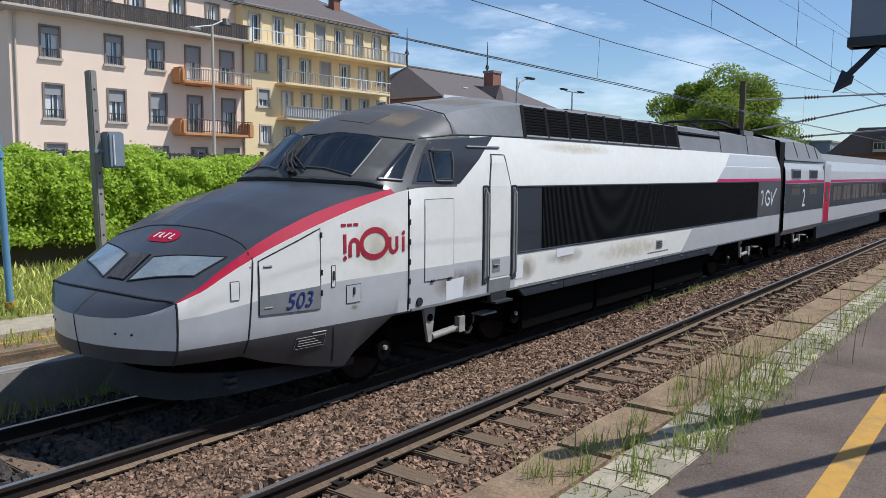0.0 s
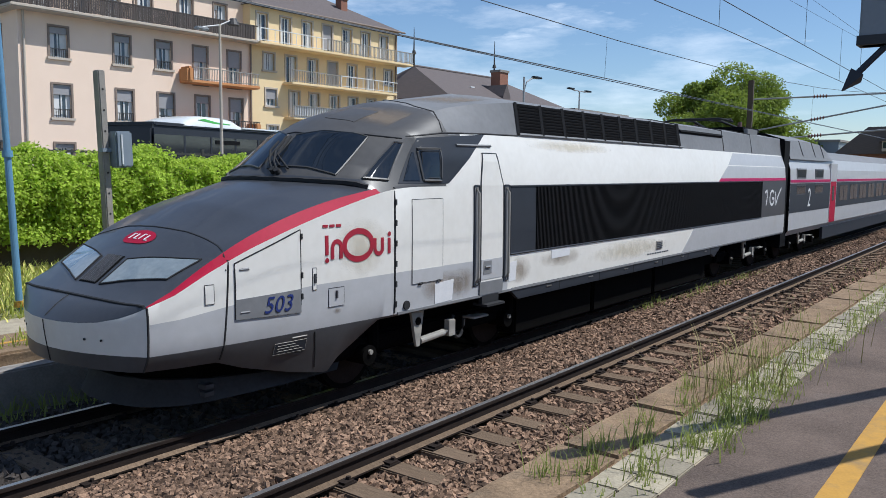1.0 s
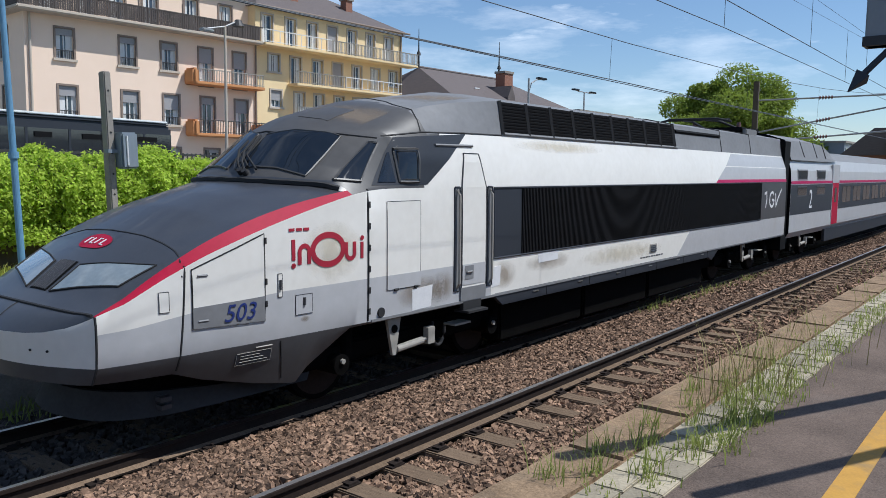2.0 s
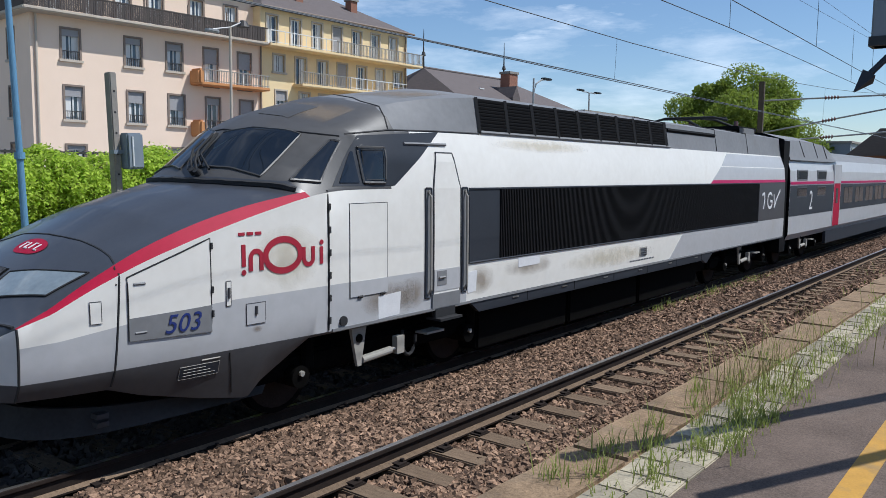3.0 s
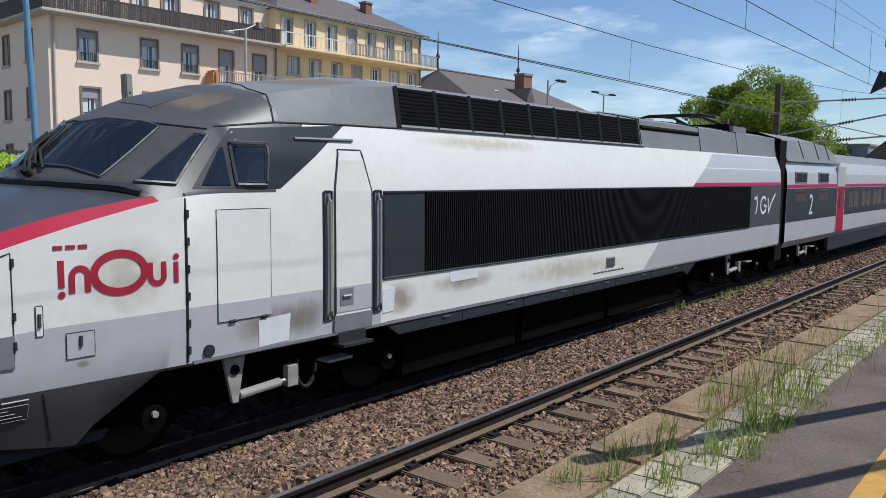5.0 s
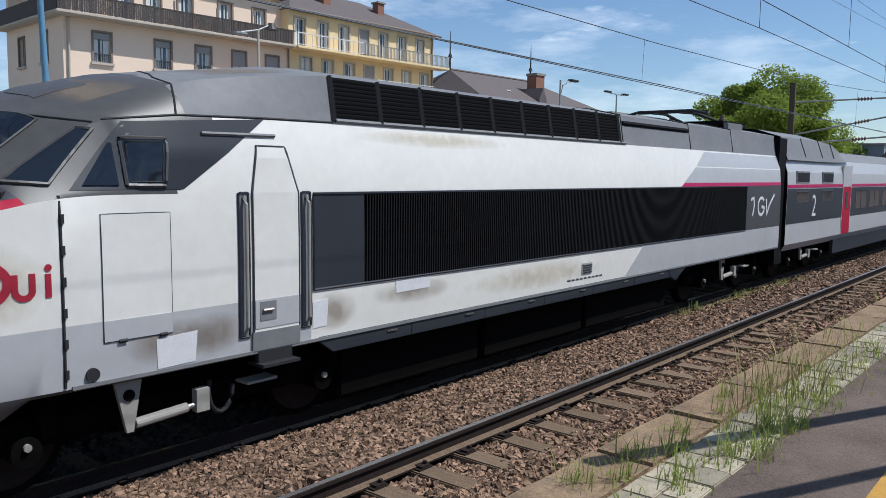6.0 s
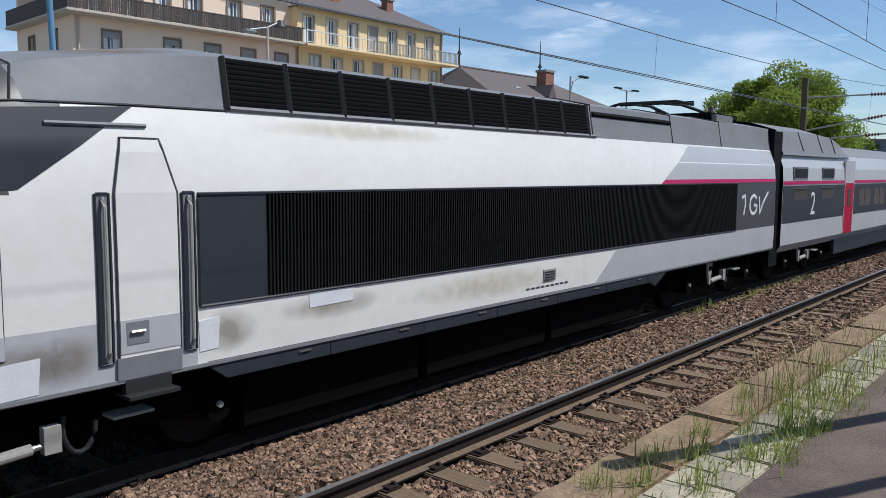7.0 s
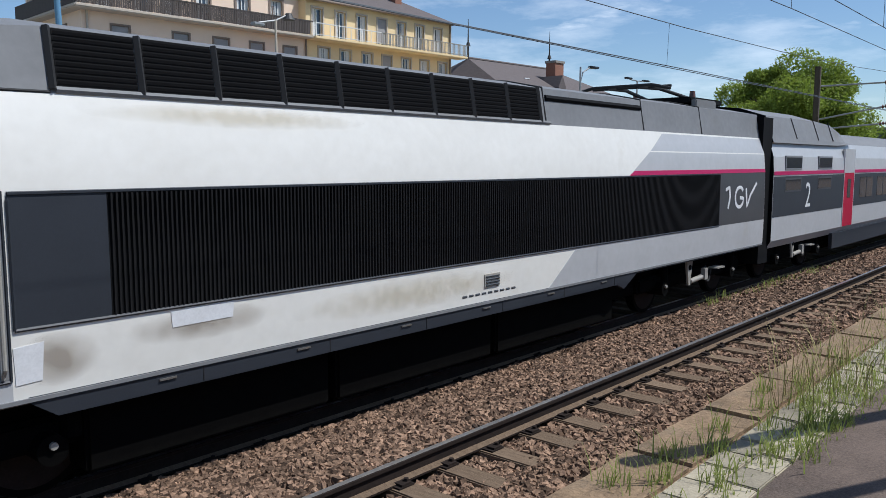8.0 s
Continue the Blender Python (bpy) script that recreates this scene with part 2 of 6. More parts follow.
def cyl(bm, p, q, r0, r1=None, n=12, mi=0):
    p, q = Vector(p), Vector(q)
    r1 = r0 if r1 is None else r1
    t = (q - p).to_track_quat("Z", "Y").to_matrix()
    rings = [[bm.verts.new(c + t @ Vector((math.cos(2 * math.pi * i / n) * r, math.sin(2 * math.pi * i / n) * r, 0))) for i in range(n)] for c, r in ((p, r0), (q, r1))]
    for i in range(n):
        bm.faces.new((rings[0][i], rings[0][(i + 1) % n], rings[1][(i + 1) % n], rings[1][i])).material_index = mi
    bm.faces.new(rings[0][::-1]).material_index = mi
    bm.faces.new(rings[1]).material_index = mi
    return bm


def tube(bm, pts, r, n=8):
    """One bent round bar through the points."""
    pts = [Vector(p) for p in pts]
    pts = [p for i, p in enumerate(pts) if i == 0 or (p - pts[i - 1]).length > 1e-6]
    rings = []
    for i, p in enumerate(pts):
        d = (pts[min(i + 1, len(pts) - 1)] - pts[max(i - 1, 0)]).normalized()
        if d.length < 0.5:
            d = Vector((1, 0, 0))
        up = Vector((0, 0, 1)) if abs(d.z) < 0.9 else Vector((1, 0, 0))
        u = d.cross(up).normalized()
        w = u.cross(d)
        rings.append([bm.verts.new(p + (u * math.cos(2 * math.pi * k / n) + w * math.sin(2 * math.pi * k / n)) * r) for k in range(n)])
    for a, b in zip(rings[:-1], rings[1:]):
        for k in range(n):
            bm.faces.new((a[k], a[(k + 1) % n], b[(k + 1) % n], b[k]))
    bm.faces.new(rings[0][::-1])
    bm.faces.new(rings[-1])
    return bm


def prism(bm, poly, axis, a, b):
    """A flat polygon (2D points) pushed along an axis from a to b."""
    def at(u, v, w):
        return {"x": (w, u, v), "y": (u, w, v), "z": (u, v, w)}[axis]
    lo = [bm.verts.new(at(u, v, a)) for u, v in poly]
    hi = [bm.verts.new(at(u, v, b)) for u, v in poly]
    n = len(poly)
    bm.faces.new(lo[::-1])
    bm.faces.new(hi)
    for i in range(n):
        bm.faces.new((lo[i], lo[(i + 1) % n], hi[(i + 1) % n], hi[i]))
    return bm


def structure(ob, label="", category=""):
    return tagged(ob, label, category, kind="structure")


def stuff(ob, label, category):
    return tagged(ob, label, category, kind="stuff")


# ---- ground, tracks and platforms ----
def grid_sheet(xs, ys, zf):
    bm = bmesh.new()
    vs = [[bm.verts.new((x, y, zf(x, y))) for y in ys] for x in xs]
    for i in range(len(xs) - 1):
        for j in range(len(ys) - 1):
            bm.faces.new((vs[i][j], vs[i + 1][j], vs[i + 1][j + 1], vs[i][j + 1]))
    return bm


structure(mesh_ob("ground", grid_sheet([-900, -60, 0, 60, 200, 2500], [-1500, -60, 0, 60, 1500], lambda x, y: -0.6), M["turf"]), "dry grassy ground reaching to the horizon", "ground")

SHY = -2.73           # rail of the nearer track
NEARZ = 0.14          # its height over the train's own rails


def bed_z(x, y):
    if y > -0.9:
        base = -0.215
    elif y > -2.62:
        u = (-0.9 - y) / 1.72
        base = -0.20 + 0.27 * min(1, u * 1.15)
    elif y > -2.85:
        base = -0.10
    else:
        base = -0.10 + 0.085 * max(0, min(1, (-3.25 - y) / 0.4))
    return base - 0.035 + 0.02 * noise.noise((x * 2.2, y * 2.2, 0.3))


xs = [-6 + 0.14 * i for i in range(150)] + [15 + 0.5 * i for i in range(90)] + [60 + 6 * i for i in range(40)]
ys = [-4.95 + 0.075 * i for i in range(98)]
bedob = structure(mesh_ob("ballast_bed", grid_sheet(xs, ys, bed_z), M["bed"], smooth=True), "dark brown gravel bed under tracks, darkened for shade between stones", "track bed")


def stones(n, x0, x1, y0, y1, size, seed, lift=0.0, power=1.0, material="stone"):
    rng = np.random.default_rng(seed)
    px = x0 + (x1 - x0) * rng.random(n) ** power
    py = y0 + (y1 - y0) * rng.random(n)
    cube = np.array([[sx, sy, sz] for sx in (-1, 1) for sy in (-1, 1) for sz in (-1, 1)], float)
    quads = np.array(((0, 1, 3, 2), (4, 6, 7, 5), (0, 4, 5, 1), (2, 3, 7, 6), (0, 2, 6, 4), (1, 5, 7, 3)))
    verts = np.empty((n, 8, 3))
    for i in range(n):
        s = size * (0.55 + 0.75 * rng.random()) * np.array((1.0, 0.75 + 0.3 * rng.random(), 0.6 + 0.25 * rng.random()))
        e = Euler(rng.random(3) * 6.28).to_matrix()
        c = (cube + rng.normal(0, 0.20, (8, 3))) * s
        z = bed_z(px[i], py[i]) + 0.03 + lift + 0.02 * rng.random()
        verts[i] = c @ np.array(e) + (px[i], py[i], z)
    me = bpy.data.meshes.new("stones")
    me.from_pydata(verts.reshape(-1, 3).tolist(), [], (quads[None] + 8 * np.arange(n)[:, None, None]).reshape(-1, 4).tolist())
    me.materials.append(M[material])
    return me


stuff(new("ballast", stones(26000, 1.5, 13, -2.62, -0.95, 0.027, 1, 0.012, 1.15)), "reddish brown crushed stone ballast between the tracks", "ballast")
stuff(new("ballast", stones(15000, 13, 48, -2.62, -0.95, 0.04, 2, 0.01, 1.5)), "reddish brown crushed stone ballast between the tracks", "ballast")
stuff(new("ballast", stones(26000, 2.5, 14, -4.84, -2.80, 0.026, 3, -0.006, 1.15)), "grey brown crushed stone ballast beside the platform", "ballast")
stuff(new("ballast", stones(11000, 14, 48, -4.84, -2.80, 0.04, 4, 0.0, 1.5)), "grey brown crushed stone ballast beside the platform", "ballast")
stuff(new("ballast", stones(6000, 0.5, 9, -0.68, 1.7, 0.032, 5, material="oil_shade")), "crushed stone ballast between the rails, darkened for oil and shade", "ballast")

stuff(new("ballast", stones(3500, -8, 1.5, -2.62, -0.95, 0.045, 6, 0.01)), "reddish brown crushed stone ballast between the tracks", "ballast")
stuff(new("ballast", stones(3500, -8, 2.5, -4.84, -2.88, 0.045, 7, -0.012)), "grey brown crushed stone ballast beside the platform", "ballast")
RAIL = [(-0.075, -0.172), (0.075, -0.172), (0.075, -0.155), (0.012, -0.135), (0.009, -0.05), (0.036, -0.035), (0.036, -0.006), (0.028, 0.0), (-0.028, 0.0), (-0.036, -0.006), (-0.036, -0.035), (-0.009, -0.05), (-0.012, -0.135), (-0.075, -0.155)]


def rail(y, z):
    bm = prism(bmesh.new(), [(a, b) for a, b in RAIL], "x", -40, 300)
    bmesh.ops.recalc_face_normals(bm, faces=bm.faces)
    for f in bm.faces:
        if f.calc_center_median().z > -0.002 and f.normal.z > 0.5:
            f.material_index = 1
        elif f.calc_center_median().z < -0.14 and f.normal.z > 0.2:
            f.material_index = 2
    ob = mesh_ob("rail", bm, [M["railside"], M["railtop"], M["sleeper"]])
    ob.location = (0, y, z)
    tagged(ob, "rusty steel rail with a polished running surface", "rail", "rails", "structure")


for yy, zz in ((0.753, 0), (-0.753, 0), (SHY, NEARZ), (SHY - 1.507, NEARZ)):
    rail(yy, zz)


def sleeper_mesh():
    bm = B(-0.125, 0.125, -1.3, 1.3, -0.14, 0.0, bevel=0.012)
    me = bpy.data.meshes.new("sleeper")
    for v in bm.verts:
        v.co += Vector((noise.noise(v.co * 3), 0, noise.noise(v.co * 5))) * 0.008
    bm.to_mesh(me)
    bm.free()
    me.materials.append(M["sleeper"])
    return me


def plate_mesh():
    """Base plate with two screws and clips."""
    bm = B(-0.09, 0.09, -0.17, 0.17, 0.0, 0.014)
    for sy in (-0.125, 0.125):
        cyl(bm, (0.035, sy, 0.01), (0.035, sy, 0.06), 0.022, n=6)
        box(bm, -0.055, 0.06, sy - 0.04 if sy < 0 else sy - 0.05, sy + 0.05 if sy < 0 else sy + 0.04, 0.012, 0.034)
    me = bpy.data.meshes.new("base_plate")
    bm.to_mesh(me)
    bm.free()
    me.materials.append(M["railside"])
    return me


SLEEPER, PLATE = sleeper_mesh(), plate_mesh()


def track(cy, z, label):
    t = tagged(empty("track", 0, cy, z), label, "railway track", kind="structure")
    for k in range(-15, 64):
        s = new("sleeper", SLEEPER)
        s.parent = t
        s.location = (1.05 + 0.605 * k + random.uniform(-0.02, 0.02), random.uniform(-0.03, 0.03), -0.178)
        s.rotation_euler.z = random.uniform(-0.02, 0.02)
        if k < 34:
            for sy in (-0.753, 0.753):
                p = new("base_plate", PLATE)
                p.parent, p.location = s, (0, sy, 0.0)
    return t


track(0.0, 0.0, "railway track with weathered wooden sleepers under the train")
track(SHY - 0.753, NEARZ, "empty railway track with weathered wooden sleepers beside the platform")

PZ = 0.75
# near platform: body, kerb stones, paver rows, asphalt, yellow line
structure(mesh_ob("platform_core", B(-40, 240, -60, -4.90, -0.6, PZ - 0.03), M["kerb"]), "concrete core of the station platform", "platform")
structure(mesh_ob("pavement", grid_sheet([-40, -10, 0, 10, 20, 60, 240], [-60, -20, -10, -5.72], lambda x, y: PZ), M["asphalt"]), "worn reddish grey asphalt platform surface", "platform")
edge = structure(empty("platform_edge", 0, 0, 0), "worn sandy concrete platform edge of cast slabs", "platform edge")
KERB = []
for v in range(4):
    bm = B(0, 1.19, -5.28, -4.80, PZ - 0.62, PZ, bevel=0.03)
    bmesh.ops.subdivide_edges(bm, edges=bm.edges, cuts=3, use_grid_fill=True)
    for q in bm.verts:
        q.co.z += 0.012 * noise.noise(q.co * 4 + Vector((v * 9, 0, 0)))
        q.co.y += 0.015 * noise.noise(q.co * 3 + Vector((0, v * 9, 5)))
    me = bpy.data.meshes.new("kerb_stone")
    bm.to_mesh(me)
    bm.free()
    me.materials.append(M["kerb"])
    KERB.append(me)
for k in range(60):
    s = new("kerb_stone", KERB[k % 4])
    s.parent, s.location = edge, (-6 + 1.2 * k, random.uniform(-0.008, 0.008), random.uniform(-0.004, 0.003))
pav = structure(empty("paver_strip", 0, 0, 0), "pale paving slabs with weedy joints along the platform edge", "paving")
PAVER = bpy.data.meshes.new("paver")
bm = B(-0.145, 0.145, -0.102, 0.102, -0.06, 0.0, bevel=0.008)
bm.to_mesh(PAVER)
bm.free()
PAVER.materials.append(M["paver"])
for k in range(-30, 140):
    for r in range(2):
        s = new("paver", PAVER)
        s.parent = pav
        s.location = (2.6 + 0.305 * k + 0.1 * r, -5.39 - 0.215 * r, PZ + random.uniform(-0.004, 0.008))
        s.rotation_euler = (random.uniform(-0.012, 0.012), random.uniform(-0.012, 0.012), random.uniform(-0.02, 0.02))
structure(mesh_ob("yellow_line", B(-40, 240, -6.605, -6.45, PZ - 0.01, PZ + 0.004), M["yellow"]), "scuffed yellow safety line painted on the asphalt", "line")

# far platform, meadow strip, retaining bank, street
FZ = 0.42
structure(mesh_ob("far_platform", B(-40, 200, 2.25, 4.3, -0.6, FZ, bevel=0.03), M["kerb"]), "low worn concrete platform on the far side", "platform")
structure(mesh_ob("platform_ledge", B(-40, 200, 1.96, 2.24, -0.6, 0.27, bevel=0.02), M["concrete"]), "lower weathered concrete ledge of the far platform", "platform")
structure(mesh_ob("platform_walk", B(-40, 200, 3.3, 4.28, 0.2, FZ + 0.005), M["paver"]), "pale paved walk on the far platform", "paving")
structure(mesh_ob("platform_stripe", B(-40, 200, 2.75, 2.83, FZ - 0.02, FZ + 0.004), M["yellow"]), "faded yellow line on the far platform", "line")
structure(mesh_ob("meadow", grid_sheet([-40 + 1.5 * i for i in range(90)], [4.3 + 0.5 * i for i in range(15)], lambda x, y: FZ - 0.01 + 0.1 * noise.noise((x * 0.6, y * 0.6, 1)) * min(1, y - 4.3)), M["turf"]), "rough meadow strip behind the far platform", "grass strip")
structure(mesh_ob("retaining_wall", B(-40, 160, 11.2, 11.7, -0.6, 1.5), M["concrete"]), "low retaining wall along the raised street", "wall")
structure(mesh_ob("street", B(-140, 200, 11.7, 60, -0.6, 1.3), M["road"]), "asphalt street raised above the railway", "road")
structure(mesh_ob("platform_wall", B(-40, 160, -24, -23.6, 0.7, 5.5), M["trim"]), "plain pale wall closing the platform side", "wall")


# ---- train ----
train = tagged(empty("train", 0, 0, 0), "white and grey high-speed train with a carmine stripe, arriving slowly", "train")

# stations: X on the centre line, how far the sides trail, then shoulder, mid and crown (y, z)
def hood_station(xc, b, zc, ye, ze):
    """A gently arched hood section that falls from the crown to its edge."""
    return (xc, b, (0.80 * ye, zc - (zc - ze) * 0.80 ** 1.9), (0.45 * ye, zc - (zc - ze) * 0.45 ** 1.9), zc)


ST = [hood_station(4.21, 0.156, 1.412, 1.11, 1.385), hood_station(4.38, 0.13, 1.510, 1.12, 1.47), hood_station(4.67, 0.09, 1.735, 1.13, 1.625), hood_station(5.12, 0.02, 2.014, 1.17, 1.835),
      hood_station(5.60, 0.12, 2.255, 1.23, 2.06), hood_station(6.00, 0.34, 2.390, 1.27, 2.24), hood_station(6.44, 0.62, 2.495, 1.32, 2.44),
      (6.50, 0.62, (1.21, 2.52), (0.60, 2.55), 2.56), (6.78, 0.76, (1.205, 2.75), (0.60, 2.80), 2.81), (7.04, 0.90, (1.19, 2.98), (0.70, 3.03), 3.04), (7.10, 0.90, (1.20, 3.01), (0.80, 3.065), 3.085),
      (7.40, 0.68, (1.235, 3.03), (0.96, 3.12), 3.245), (7.62, 0.52, (1.25, 3.04), (1.00, 3.17), 3.335), (8.28, 0.20, (1.285, 3.07), (1.02, 3.35), 3.51), (8.70, 0.08, (1.275, 3.10), (1.04, 3.44), 3.575),
      (9.3, 0.0, (1.262, 3.12), (1.10, 3.53), 3.66), (10.2, 0.0, (1.25, 3.13), (1.165, 3.61), 3.79), (24.5, 0.0, (1.25, 3.13), (1.165, 3.61), 3.79)]
XL = [4.31, 4.6, 5.1, 5.6, 6.1, 6.7, 7.35, 30]
HALF = [1.12, 1.20, 1.275, 1.335, 1.37, 1.395, 1.405, 1.405]      # widest half breadth
BOTX = [4.31, 5.0, 5.3, 5.9, 6.4, 6.95, 30]
BOT = [0.79, 0.77, 0.66, 0.50, 0.40, 0.905, 0.915]
DARKZ = [0.935, 0.94, 0.942, 0.945, 0.945, 0.94, 0.93, 0.93]
GREYZ = [1.225, 1.25, 1.32, 1.385, 1.42, 1.425, 1.43, 1.43]
REDX = [4.31, 4.55, 4.82, 5.09, 5.45, 6.2, 7.08, 7.35, 30]
REDZ = [1.375, 1.47, 1.62, 1.76, 1.905, 2.165, 2.41, 2.43, 2.43]   # lower edge of the stripe
REDT = [0.010, 0.035, 0.055, 0.075, 0.11, 0.105, 0.035, 0.03, 0.03]
REDIN = [0.012, 0.05, 0.08, 0.09, 0.10, 0.09, 0.05, 0.016, 0.016]    # how far the upper edge leans in


def smooth_table(table, x):
    xs = [r[0] for r in table]
    k = max(1, min(len(xs) - 1, int(np.searchsorted(xs, x))))
    a, b = table[k - 1], table[k]
    u = (x - a[0]) / (b[0] - a[0])
    def mixv(p, q):
        return tuple(mixv(i, j) for i, j in zip(p, q)) if isinstance(p, tuple) else p + (q - p) * u
    return [mixv(p, q) for p, q in zip(a, b)]


def section(xc):
    """Points of one half of the section from the bottom edge to the crown."""
    _, b, sh, mid, crown = smooth_table(ST, xc)
    def X(y):
        return xc + b * (y / 1.4) ** 2
    x0 = X(1.2)
    w = float(np.interp(x0, XL, HALF))
    dz, gz = (float(np.interp(x0, XL, t)) for t in (DARKZ, GREYZ))
    bz = float(np.interp(x0, BOTX, BOT))
    ease = 0.30 * max(0.0, min(1.0, (x0 - 4.6) / 0.4))
    rz, rt, ri = (float(np.mean(np.interp([x0 + ease * d for d in (-1, -0.5, 0, 0.5, 1)], REDX, t))) for t in (REDZ, REDT, REDIN))
    und = min(1.0, (dz - bz) / 0.4)
    pts = [(w - 0.14 * und - 0.02, bz), (w - 0.06 * und - 0.014, (bz + dz) / 2), (w - 0.008, dz), (w, (dz + gz) / 2), (w, gz), (w - 0.002, (gz + rz) / 2), (w - 0.012, rz), (w - ri, rz + rt)]
    bul = max(0.0, min(1.0, (10.1 - xc) / 1.6)) * max(0.0, min(1.0, (xc - 7.1) / 0.4))
    arch = 0.035 if xc > 7.2 else 0.008
    pts += [((w - ri) * 0.5 + sh[0] * 0.5 + arch, (rz + rt) * 0.5 + sh[1] * 0.5 + arch * 0.35), sh, ((sh[0] + mid[0]) / 2 + 0.02 * bul, (sh[1] + mid[1]) / 2 + 0.035 * bul), mid, (mid[0] * 0.5, (mid[1] + 2 * crown) / 3), (0.0, crown)]
    return [(X(y), y, z) for y, z in pts]


def shell():
    xcs = sorted(set([round(4.21 + 0.05 * i, 3) for i in range(44)] + [6.39, 6.44, 6.50] + [round(6.55 + 0.07 * i, 3) for i in range(30)] + [8.70] + [round(8.8 + 0.2 * i, 3) for i in range(8)] + [10.4 + 0.95 * i for i in range(14)] + [23.6, 24.5]))
    bm = bmesh.new()
    rows = []
    for xc in xcs:
        h = section(xc)
        row = [(x, -y, z) for x, y, z in h] + [(x, y, z) for x, y, z in h[-2::-1]]
        rows.append([bm.verts.new(p) for p in row])
    n = len(rows[0])
    for a, b, xc in zip(rows[:-1], rows[1:], xcs):
        for j in range(n - 1):
            f = bm.faces.new((a[j], a[j + 1], b[j + 1], b[j]))
            k = j if j < 13 else 25 - j
            x = f.calc_center_median().x
            z = f.calc_center_median().z
            if k < 2:
                mi = 0
            elif k < 4:
                mi = 1 if x < 9.75 else 2
            elif k < 6:
                mi = 2
            elif k == 6:
                mi = 3 if x < 7.1 else 7 if x < 8.36 else 2
            elif xc < 6.47:
                mi = 4
            elif k < 9:
                mi = 2 if x > (8.36 if k == 7 else 8.75) else 7
            else:
                mi = 5 if x > 8.5 else 7
            f.material_index = mi
    # rounded lip between the bumper and the hood
    first = rows[0]
    gap = [v.co.copy() for v in first]
    ye, rz = abs(gap[7].y), gap[6].z
    def top_z(y):
        return 1.208 + (rz - 1.208) * (abs(y) / ye) ** 4
    lips = []
    for u in (0.0, 0.08, 0.25, 0.5, 0.75):
        b = 0.594 + (0.156 - 0.594) * u
        row = []
        for j in range(7, 20):
            g = gap[j]
            if j in (7, 19):
                row.append(first[j])
            else:
                z = top_z(g.y) * (1 - u) + g.z * u + 0.10 * u * (1 - u)
                row.append(bm.verts.new((3.93 + 0.28 * u + b * (g.y / 1.4) ** 2, g.y, z)))
        lips.append(row)
    lips.append(first[7:20])
    for a, b in zip(lips[:-1], lips[1:]):
        for j in range(12):
            q = []
            for v in (a[j], a[j + 1], b[j + 1], b[j]):
                if v not in q:
                    q.append(v)
            bm.faces.new(q).material_index = 4
    # curved bumper front
    n = len(first)
    cols = [[first[k] for k in range(7)]]
    for i in range(1, 12):
        v0 = lips[0][i]
        f = v0.co.y / ye
        col = []
        for k in range(6):
            c = gap[k]
            y = abs(c.y) * f
            z = c.z if k <= 2 else gap[2].z + (c.z - gap[2].z) * (v0.co.z - gap[2].z) / (rz - gap[2].z)
            col.append(bm.verts.new((3.93 + 0.594 * (y / 1.4) ** 2 + 0.20 * (v0.co.z - z) ** 1.4 * (1 - f * f), y, z)))
        cols.append(col + [v0])
    cols.append([first[n - 1 - k] for k in range(7)])
    for c0, c1 in zip(cols[:-1], cols[1:]):
        for k in range(6):
            bm.faces.new((c0[k], c1[k], c1[k + 1], c0[k + 1])).material_index = 0 if k < 2 else 2
    bm.faces.new((first[6], lips[0][1], first[7])).material_index = 4
    bm.faces.new((first[n - 7], first[19], lips[0][11])).material_index = 4
    bm.faces.new([c[0] for c in cols]).material_index = 0
    bm.faces.new(rows[-1]).material_index = 4
    bmesh.ops.recalc_face_normals(bm, faces=bm.faces)
    return bm


from mathutils.bvhtree import BVHTree
bm = shell()
SKIN = BVHTree.FromBMesh(bm)
SEC = [(x, -y, z) for x, y, z in section(4.215)]
body = part("power_car_body", bm, [M["dark"], M["grey"], M["white"], M["red"], M["hood"], M["roof"], M["slate"], M["cabroof"]], train, "white power car body with a dark sloping nose", smooth=True)
body.data.set_sharp_from_angle(angle=radians(28))


def on_skin(u, v, side, off):
    """Side: (x, z) thrown onto the near flank; top: (x, y) from above; front: (y, z) from ahead; tilt: (x, z) with the flank's own lean."""
    if side == "side":
        o, d = Vector((u, -4, v)), Vector((0, 1, 0))
    elif side == "top":
        o, d = Vector((u, v, 8)), Vector((0, 0, -1))
    elif side == "front":
        o, d = Vector((0, u, v)), Vector((1, 0, 0))
    else:
        o, d = Vector((u, -4, v + 2.4)), Vector((0, 1, -0.6)).normalized()
    p, nrm, _, _ = SKIN.ray_cast(o, d)
    if p is None:
        p, nrm = (o + d * 2.6), -d
    if nrm.dot(d) > 0:
        nrm = -nrm
    return p + nrm * off


